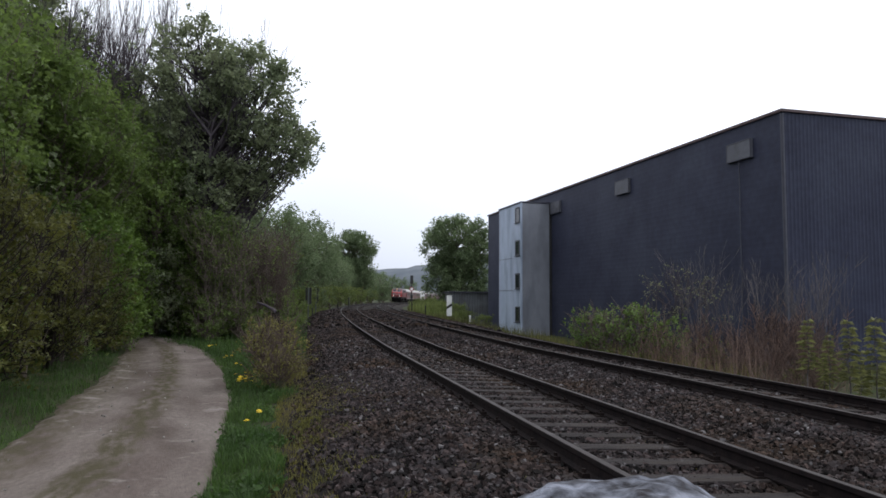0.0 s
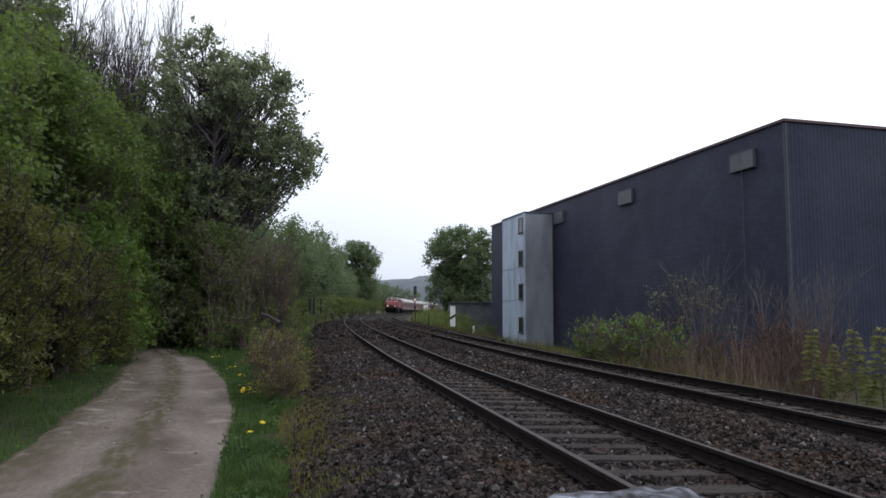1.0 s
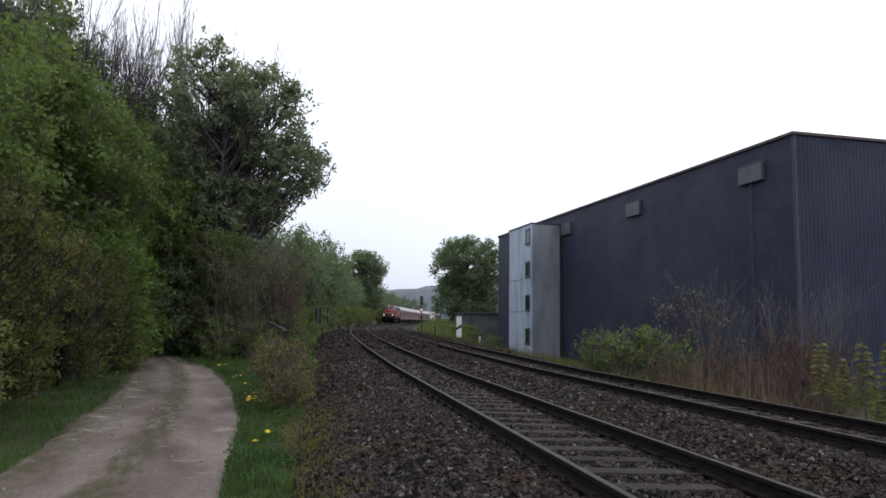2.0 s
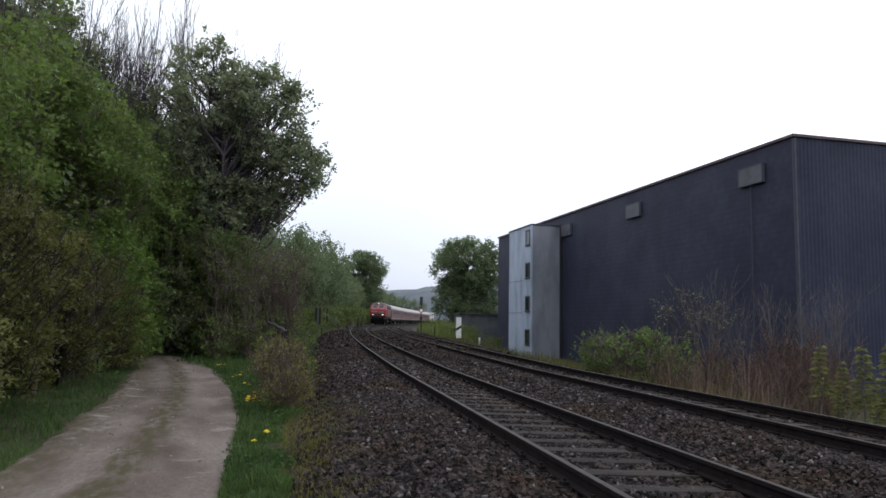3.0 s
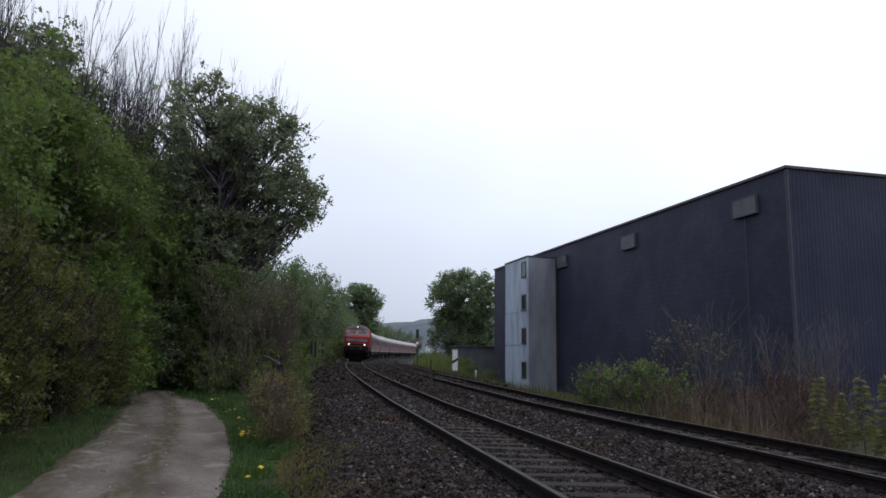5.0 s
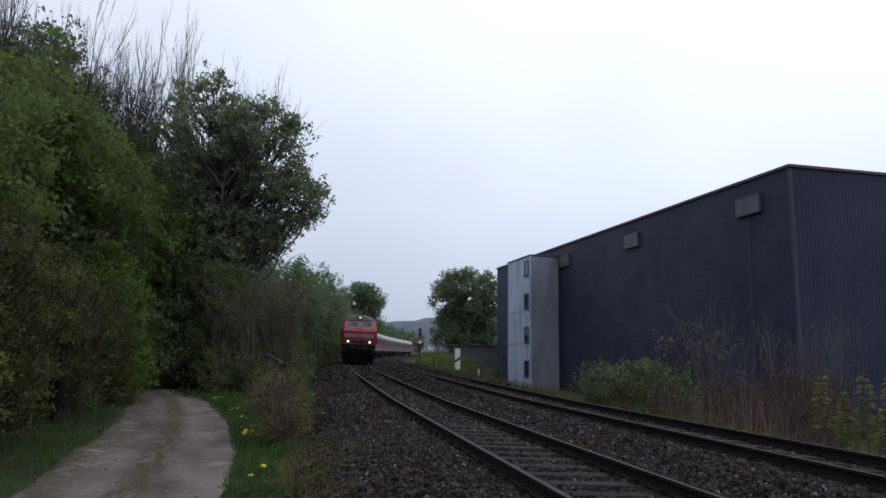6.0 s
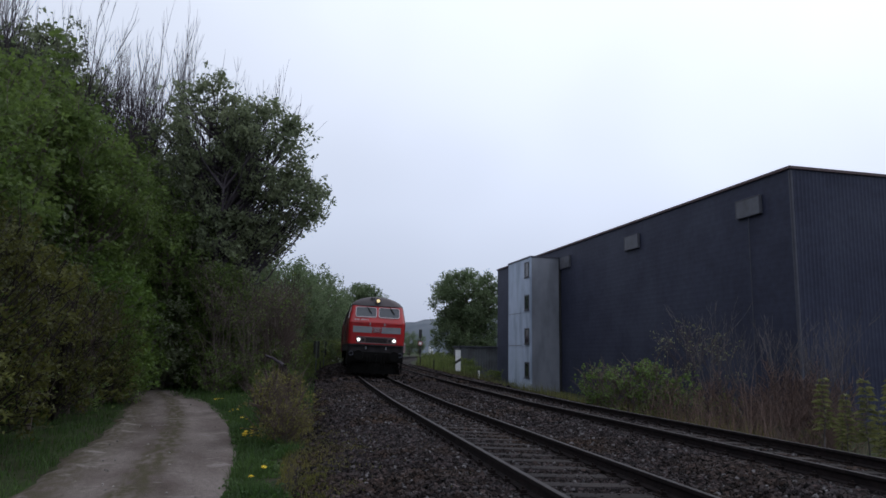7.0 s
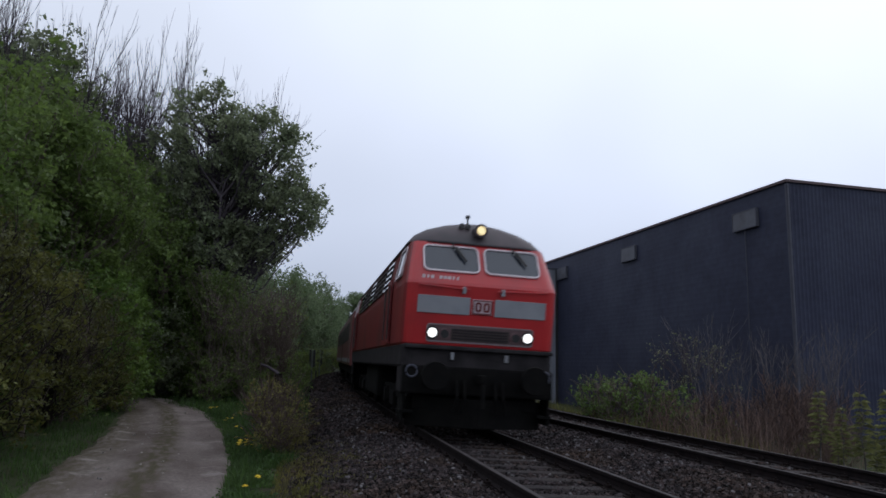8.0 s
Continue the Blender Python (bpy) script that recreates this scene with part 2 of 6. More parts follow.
CANT, SPACING, GAUGE = 0.05 / 1.505, 3.775, 1.505


def on_line(s, u=0.0, z=0.0):
    """The place at s metres along the line, u metres to its right, z over its rail top."""
    x, y, th, zz = (float(np.interp(s, S, a)) for a in (CX, CY, TH, CZ))
    return Vector((x + u * math.cos(th), y - u * math.sin(th), zz + z))


def heading(s):
    return float(np.interp(s, S, TH))


def lateral(x, y):
    return (x - np.interp(y, CY, CX)) * np.cos(np.interp(y, CY, TH))


PROFILE = ((-120, 7), (-60, 4.5), (-30, 1.6), (-15, -0.2), (-11, -0.58), (-4.2, -0.6), (-3.3, -0.52), (-2.7, -0.36), (-2.0, -0.24), (5.8, -0.27),
           (6.4, -0.34), (7.5, -0.85), (10, -1.6), (13, -1.9), (60, -1.9), (250, 0.5))


def ground_z(x, y):
    x, y = np.asarray(x, float), np.asarray(y, float)
    u = lateral(x, y)
    z = np.interp(u, [p[0] for p in PROFILE], [p[1] for p in PROFILE]) + np.interp(y, CY, CZ)
    z = z + 0.05 * np.sin(x * 0.9 + 1.3 * np.sin(y * 0.5)) * np.sin(y * 0.7) * np.clip((np.abs(u - 2) - 6.5) / 3, 0, 1)
    return z


def sheet(name, xs, ys, zf, material, label, category):
    gx, gy = np.meshgrid(xs, ys)
    v = np.stack([gx.ravel(), gy.ravel(), zf(gx, gy).ravel()], 1)
    i = np.arange(len(ys) - 1)[:, None] * len(xs) + np.arange(len(xs) - 1)[None]
    f = np.stack([i, i + 1, i + 1 + len(xs), i + len(xs)], -1).reshape(-1, 4)
    ob = arrays(name, v, f, material, smooth=True)
    return tagged(ob, label, category, kind="structure")


def spread_axis(lo, hi, fine, grow, far):
    mid_part = list(np.arange(lo, hi, fine))
    a, step = hi, fine
    right = []
    while a < far:
        right.append(a)
        step *= grow
        a += step
    a, step = lo, fine
    left = []
    while a > -far:
        step *= grow
        a -= step
        left.append(a)
    return np.array(left[::-1] + mid_part + right)


def ground():
    def z(x, y):
        u = lateral(x, y)
        bed = np.interp(u, (-3.5, -2.6, 6.0, 6.9), (0, 0.16, 0.16, 0)) * ((y > -25) & (y < 400))
        return ground_z(x, y) - bed
    sheet("ground", spread_axis(-26, 24, 0.5, 1.12, 2500), spread_axis(-6, 70, 0.6, 1.08, 2500), z, M_soil,
          "dark soil with thin grass beside the railway", "ground")


def swept(name, profile, s0, s1, step, u0, z0, cant, material, parent, label="", closed=True, smooth=False):
    """A profile of (u, z) points carried along the line; u0, z0 its place across it."""
    ss = np.arange(s0, s1 + step / 2, step)
    pr = np.array(profile)
    n = len(pr)
    x, y, th, zz = (np.interp(ss, S, a) for a in (CX, CY, TH, CZ))
    u = pr[:, 0][None] + u0 + 0 * ss[:, None]
    z = pr[:, 1][None] + z0 - cant * (u - (SPACING if u0 > 2.5 else 0)) + zz[:, None]
    v = np.stack([x[:, None] + u * np.cos(th)[:, None], y[:, None] - u * np.sin(th)[:, None], z], -1).reshape(-1, 3)
    i = np.arange(len(ss) - 1)[:, None] * n
    k = np.arange(n if closed else n - 1)[None]
    f = np.stack([i + k, i + n + k, i + n + (k + 1) % n, i + (k + 1) % n], -1).reshape(-1, 4)
    return arrays(name, v, f, material, parent, label, smooth)


BED_U = (-3.3, -3.0, -2.7, -2.0, -1.5, -1.2, -0.85, -0.7, 0.7, 0.85, 1.2, 1.5, 1.9, 2.275, 2.9, 3.1, 4.45, 4.65, 5.0, 5.275, 5.8, 6.4, 6.9)
BED_Z = (-0.55, -0.50, -0.37, -0.235, -0.165, -0.165, -0.185, -0.198, -0.198, -0.185, -0.17, -0.17, -0.175, -0.17, -0.185, -0.203, -0.203, -0.185, -0.17, -0.18,
         -0.27, -0.36, -0.62)


def lean_u(u):
    """The offset by which the canted bed is lifted or lowered."""
    return np.interp(u, (-1.5, 1.5, SPACING - 1.5, SPACING + 1.5), (-1.5, 1.5, -1.5, 1.5))


def ballast_bed():
    pr = [(u, z - CANT * lean_u(u)) for u, z in zip(BED_U, BED_Z)]
    ob = swept("ballast_bed", pr, -28, 410, 1.0, 0, 0, 0, M_ballast, None, closed=False)
    tagged(ob, "dark grey-brown crushed stone ballast under two tracks", "ballast", kind="structure")


RAIL = ((-0.0625, -0.154), (0.0625, -0.154), (0.0625, -0.142), (0.012, -0.125), (0.008, -0.055), (0.035, -0.038), (0.035, -0.004), (0.030, 0.0),
        (-0.030, 0.0), (-0.035, -0.004), (-0.035, -0.038), (-0.008, -0.055), (-0.012, -0.125), (-0.0625, -0.142))


def railway_track(u0, label):
    tr = thing("railway_track", Matrix(), label, "railway track", "railway tracks")
    for side_u in (-GAUGE / 2, GAUGE / 2):
        r = swept("rail", RAIL, -28, 410, 1.0, u0 + side_u, 0, CANT, M_rail_side, tr, "rusty steel rail with a worn bright head")
        r.data.materials.append(M_rail_top)
        idx = np.zeros(len(r.data.polygons), np.int32)
        idx[7::len(RAIL)] = 1
        r.data.polygons.foreach_set("material_index", idx)
    return tr


def sleeper_mesh():
    bm = bmesh.new()
    box(bm, 0, 0, -0.05, 2.6, 0.25, 0.17, 0.012)
    me = bpy.data.meshes.new("sleeper")
    bm.to_mesh(me)
    bm.free()
    me.materials.append(M_sleeper)
    bm = bmesh.new()
    box(bm, 0, 0, 0.004, 0.34, 0.15, 0.018)
    for dx in (-0.105, 0.105):
        box(bm, dx, 0, 0.03, 0.06, 0.09, 0.035)
        cyl(bm, (dx, 0, 0.04), (dx, 0, 0.075), 0.017, seg=6)
    mc = bpy.data.meshes.new("rail_fastening")
    bm.to_mesh(mc)
    bm.free()
    mc.materials.append(M_iron)
    return me, mc


def sleepers(tr, u0):
    me, mc = sleeper_mesh()
    rng = np.random.default_rng(int(u0 * 10) + 5)
    for i in range(249):
        s = -12.78 + 0.62 * i
        c = on_line(s, u0, -0.192 + rng.normal(0, 0.004))
        m = Matrix.Translation(c) @ Matrix.Rotation(-heading(s) + rng.normal(0, 0.012), 4, "Z") @ Matrix.Rotation(CANT, 4, "Y")
        o = share("sleeper", me, m, tr)
        if s < 42:
            for d in (-GAUGE / 2, GAUGE / 2):
                share("rail_fastening", mc, Matrix.Translation((d, 0, 0.036)), o)
    # the far rest, too small to pick apart
    v, f = [], []
    base = np.array([(x, y, z) for x in (-1.3, 1.3) for y in (-0.125, 0.125) for z in (-0.1, 0.035)])
    q = np.array([(0, 1, 3, 2), (4, 6, 7, 5), (0, 4, 5, 1), (2, 3, 7, 6), (1, 5, 7, 3), (0, 2, 6, 4)])
    for i in range(430):
        s = -12.78 + 0.62 * (249 + i)
        c, a = on_line(s, u0, -0.192), -heading(s)
        v.append(np.stack([c[0] + base[:, 0] * math.cos(a) - base[:, 1] * math.sin(a), c[1] + base[:, 0] * math.sin(a) + base[:, 1] * math.cos(a),
                           c[2] + base[:, 2]], 1))
        f.append(q + 8 * i)
    far = arrays("far_sleepers", np.concatenate(v), np.concatenate(f), M_sleeper, tr)
    far["kind"] = "stuff"


# ---- the hall with its staircase tower ----
HALL = Matrix.Translation((16.75, 33.1, -2.0)) @ Matrix.Rotation(radians(13.9), 4, "Z")  # local +y along the long wall, +x into the hall
HALL_L, HALL_W, HALL_H = 44.0, 46.0, 12.45


def ribbed(bm, length, height, pitch, depth, upright, m):
    """A sheet of trapezoid ribs over length x height in the local x-z plane, proud towards -y."""
    prof = []
    total = length if upright else height
    a = 0.0
    while a < total - 1e-6:
        for f, d in ((0.0, 0), (0.45, 0), (0.6, depth), (0.85, depth)):
            prof.append((min(a + f * pitch, total), -d))
        a += pitch
    prof.append((total, 0))
    rows = []
    for a, d in prof:
        ends = ((a, d, 0), (a, d, height)) if upright else ((0, d, a), (length, d, a))
        rows.append([bm.verts.new(m @ Vector(e)) for e in ends])
    for p, q in zip(rows, rows[1:]):
        bm.faces.new((p[0], q[0], q[1], p[1]))
    return bm


def warehouse():
    w = thing("warehouse", HALL, "large flat-roofed hall with dark anthracite ribbed metal cladding", "warehouse")
    # long wall, horizontal ribs, facing local -x
    bm = bmesh.new()
    ribbed(bm, HALL_L, HALL_H, 0.30, 0.002, False, Matrix.Rotation(radians(-90), 4, "Z") @ Matrix.Translation((-HALL_L, 0, 0)))
    box(bm, 0.13, HALL_L / 2, HALL_H / 2, 0.24, HALL_L, HALL_H - 0.02)
    bmesh.ops.recalc_face_normals(bm, faces=bm.faces)
    part("wall", bm, M_clad, w, "dark wall with fine horizontal ribs")
    # end wall with upright ribs, facing local -y
    bm = bmesh.new()
    ribbed(bm, HALL_W, HALL_H, 0.22, 0.02, True, Matrix())
    box(bm, HALL_W / 2, 0.13, HALL_H / 2, HALL_W - 0.55, 0.24, HALL_H - 0.02)
    part("wall", bm, M_clad, w, "dark end wall with upright ribs")
    for cx, cy, sx, sy in ((HALL_W / 2, HALL_L - 0.12, HALL_W - 0.55, 0.24), (HALL_W - 0.12, HALL_L / 2, 0.24, HALL_L - 0.6)):
        bm = box(bmesh.new(), cx, cy, HALL_H / 2, sx, sy, HALL_H - 0.02)
        part("wall", bm, M_clad, w)
    bm = box(bmesh.new(), HALL_W / 2, HALL_L / 2, HALL_H - 0.1, HALL_W - 0.6, HALL_L - 0.6, 0.16)
    part("roof", bm, M_roofing, w)
    for cx, cy, sx, sy in ((-0.04, HALL_L / 2, 0.14, HALL_L + 0.2), (HALL_W / 2 + 0.03, -0.04, HALL_W, 0.14)):
        bm = box(bmesh.new(), cx, cy, HALL_H + 0.03, sx, sy, 0.14, 0.01)
        part("roof_edge", bm, M_fascia, w, "thin reddish-brown metal roof edge")
    bm = bmesh.new()
    box(bm, -0.03, 0.03, HALL_H / 2 - 0.05, 0.04, 0.10, HALL_H - 0.1)
    box(bm, 0.03, -0.045, HALL_H / 2 - 0.05, 0.10, 0.03, HALL_H - 0.1)
    part("corner_trim", bm, M_clad_trim, w, "lighter grey corner strip")
    bm = cyl(bmesh.new(), (-0.09, 3.05, 1.0), (-0.09, 3.05, 10.6), 0.025, seg=8)
    part("downpipe", bm, M_clad_trim, w)
    for y0 in (2.05, 14.13, 25.2):
        bm = box(bmesh.new(), -0.10, y0 + 0.93, 11.1, 0.16, 1.9, 0.98, 0.02)
        v = part("vent", bm, M_vent, w, "grey metal vent box")
        rim = Matrix.Translation((-0.178, y0 + 0.93, 11.1)) @ Matrix.Rotation(radians(90), 4, "Z")
        part("vent_rim", plate(bmesh.new(), 1.9, 0.98, 0.02, 0.02, rim, hole=0.05), M_clad_trim, v)
    # tower on the long wall
    t0, tl, td, th_ = 27.3, 5.6, 2.7, 11.56
    bm = box(bmesh.new(), -td / 2, t0 + tl / 2, th_ / 2, td, tl, th_, 0.02)
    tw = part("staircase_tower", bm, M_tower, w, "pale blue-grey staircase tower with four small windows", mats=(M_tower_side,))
    # the end face takes the darker copy, so its shade is painted in
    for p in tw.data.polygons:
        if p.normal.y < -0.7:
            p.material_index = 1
    for z in (4.25, 7.0):
        part("panel_joint", box(bmesh.new(), -td - 0.012, t0 + 3.9, z, 0.02, 3.4, 0.05), M_tower_side, tw)
    part("corner_strip", box(bmesh.new(), -td - 0.01, t0 - 0.01, th_ / 2, 0.14, 0.14, th_ - 0.02), M_tower, tw, "pale corner strip")
    part("wall_gap", box(bmesh.new(), -0.10, t0 - 0.06, th_ / 2, 0.18, 0.10, th_ - 0.02), M_black, tw, "dark joint against the hall")
    for z in (1.65, 4.45, 7.25, 10.05):
        m = Matrix.Translation((-td - 0.01, t0 + 0.85, z + 0.55)) @ Matrix.Rotation(radians(90), 4, "Z")
        fr = part("window", plate(bmesh.new(), 1.0, 1.3, 0.02, 0.05, m, hole=0.1), M_window, tw, "dark window frame")
        part("window_sill", box(bmesh.new(), -td - 0.05, t0 + 0.85, z - 0.13, 0.12, 1.1, 0.06), M_clad_trim, fr)
        part("pane", plate(bmesh.new(), 0.79, 1.09, 0.01, 0.02, m), M_glass, fr)
    bm = box(bmesh.new(), -td / 2, t0 + tl / 2, th_ + 0.06, td + 0.12, tl + 0.12, 0.12, 0.01)
    part("tower_roof", bm, M_clad_trim, tw)


def grey_shed():
    sh = thing("shed", Matrix.Translation((4.75, 81.0, -1.5)) @ Matrix.Rotation(radians(8), 4, "Z"), "low grey sheet-metal shed beside the hall", "shed")
    bm = bmesh.new()
    ribbed(bm, 5.0, 3.75, 0.3, 0.03, True, Matrix.Translation((-2.5, 0, 0)))
    box(bm, 0, 2.0, 1.85, 5.0, 3.8, 3.7)
    part("wall", bm, M_shed, sh)
    part("roof", box(bmesh.new(), 0, 2.0, 3.82, 5.3, 4.4, 0.14, 0.02), M_clad_trim, sh)


def far_hill():
    xs = np.linspace(-500, 700, 120)
    crest = 40 + 10 * np.sin(xs * 0.006 + 0.6) + 6 * np.sin(xs * 0.021) + 1.6 * np.sin(xs * 0.09) + np.random.default_rng(4).normal(0, 0.9, 120)
    v, rows = [], 10
    for k in range(rows):
        f = k / (rows - 1)
        v += [(x, 620 + 160 * f + 12 * math.sin(x * 0.02 + k), -2 + c * math.sin(f * math.pi / 2)) for x, c in zip(xs, crest)]
    i = np.arange(rows - 1)[:, None] * 120 + np.arange(119)[None]
    f = np.stack([i, i + 1, i + 121, i + 120], -1).reshape(-1, 4)
    tagged(arrays("far_hill", v, f, M_hill, smooth=True), "distant wooded hill under a grey sky", "hill", kind="structure")


ground()
ballast_bed()
warehouse()
grey_shed()
far_hill()
track_a = railway_track(0.0, "single-line track with rusty rails on weathered sleepers")
track_b = railway_track(SPACING, "second track with rusty rails beside the hall")


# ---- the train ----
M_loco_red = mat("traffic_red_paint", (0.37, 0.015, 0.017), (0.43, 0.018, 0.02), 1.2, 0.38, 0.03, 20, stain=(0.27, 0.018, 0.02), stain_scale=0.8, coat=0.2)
# red darkened to carry the shade on the flanks, with some soot streaks
M_loco_side = mat("shaded_sooty_red", (0.13, 0.012, 0.013), (0.19, 0.016, 0.016), 1.0, 0.5, 0.03, 20, stain=(0.07, 0.012, 0.012), stain_scale=0.9, stretch=(1, 1, 0.4))
M_loco_roof = mat("sooty_roof_paint", (0.044, 0.033, 0.038), (0.064, 0.049, 0.054), 2, 0.6, stain=(0.035, 0.032, 0.035), stain_scale=1.2)
M_frame = mat("sooty_underframe", (0.017, 0.0155, 0.0165), (0.030, 0.027, 0.0285), 3, 0.9, 0.2, spec=0.12)
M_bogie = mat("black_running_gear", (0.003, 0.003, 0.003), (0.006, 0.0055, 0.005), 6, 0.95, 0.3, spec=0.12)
M_grey_band = mat("light_grey_panel", (0.22, 0.23, 0.25), (0.265, 0.275, 0.295), 3, 0.5, stain=(0.24, 0.24, 0.255), stain_scale=1.5)
M_band = mat("dull_band_rim", (0.17, 0.135, 0.14), (0.22, 0.175, 0.18), 5, 0.5)
M_band_in = mat("grimy_band_panel", (0.10, 0.06, 0.062), (0.14, 0.085, 0.086), 5, 0.5)
M_rubber = mat("pale_window_seal", (0.52, 0.45, 0.47), (0.60, 0.53, 0.55), 5, 0.6)
M_lamp = mat("lit_headlamp", (1.0, 0.97, 0.88), (1.0, 0.97, 0.88), 1, 0.3, emit=2.4)
M_lamp_top = mat("lit_top_lamp", (1.0, 0.78, 0.38), (1.0, 0.78, 0.38), 1, 0.3, emit=1.2)
M_louvre = mat("dark_louvre", (0.03, 0.02, 0.02), (0.045, 0.03, 0.028), 4, 0.6)
M_coach_red = mat("coach_red_paint", (0.105, 0.026, 0.026), (0.14, 0.034, 0.033), 1, 0.45, stain=(0.10, 0.045, 0.042))
M_coach_band = mat("dull_red_band", (0.12, 0.06, 0.055), (0.15, 0.08, 0.075), 1, 0.5)
M_coach_glass = mat("dusty_coach_window", (0.03, 0.025, 0.027), (0.045, 0.036, 0.038), 2, 0.4, spec=0.25)
M_coach_roof = mat("pale_coach_roof", (0.27, 0.255, 0.25), (0.33, 0.315, 0.305), 0.8, 0.55, stain=(0.22, 0.21, 0.21))


def rings(bm, levels, radius, mat_index=0, cap=True):
    """Rounded outlines of (z, half width, half length) stacked into a shell."""
    rows = []
    for z, w, ln in levels:
        r = min(radius, w * 0.9)
        rows.append([bm.verts.new((x, y, z)) for x, y in rounded(2 * w, 2 * ln, r, 6)])
    n = len(rows[0])
    for a, b in zip(rows, rows[1:]):
        for i in range(n):
            f = bm.faces.new((a[i], a[(i + 1) % n], b[(i + 1) % n], b[i]))
            f.material_index = mat_index
    if cap:
        bm.faces.new(rows[0][::-1])
        f = bm.faces.new(rows[-1])
        f.material_index = mat_index
    return bm


def wheelset(parent, y, r, name="wheelset"):
    bm = bmesh.new()
    cyl(bm, (-0.8, 0, 0), (0.8, 0, 0), 0.085, seg=10)
    for sx in (-1, 1):
        cyl(bm, (sx * 0.69, 0, 0), (sx * 0.82, 0, 0), r, seg=28)
        cyl(bm, (sx * 0.665, 0, 0), (sx * 0.69, 0, 0), r + 0.03, seg=28)
        cyl(bm, (sx * 0.82, 0, 0), (sx * 0.87, 0, 0), r * 0.35, seg=12)
    w = part(name, bm, M_bogie, parent)
    w.matrix_basis = Matrix.Translation((0, y, r))
    return w


def bogie(parent, y, base, r, spin=None):
    bm = bmesh.new()
    for sx in (-1, 1):
        box(bm, sx * 1.03, y, 0.66, 0.14, base + 1.3, 0.24, 0.03)
        for dy in (-base / 2, base / 2):
            box(bm, sx * 1.06, y + dy, 0.5, 0.22, 0.34, 0.34, 0.04)
            for k in (-0.34, 0.34):
                cyl(bm, (sx * 1.06, y + dy + k, 0.42), (sx * 1.06, y + dy + k, 0.72), 0.09, seg=10)
        box(bm, sx * 1.1, y, 0.5, 0.12, 0.7, 0.3, 0.03)
    box(bm, 0, y, 0.72, 2.1, 0.7, 0.25, 0.03)
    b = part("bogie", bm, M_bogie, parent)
    for dy in (-base / 2, base / 2):
        w = wheelset(b, y + dy, r)
        if spin is not None:
            spin.append(w)


LOCO_WHEELS = []


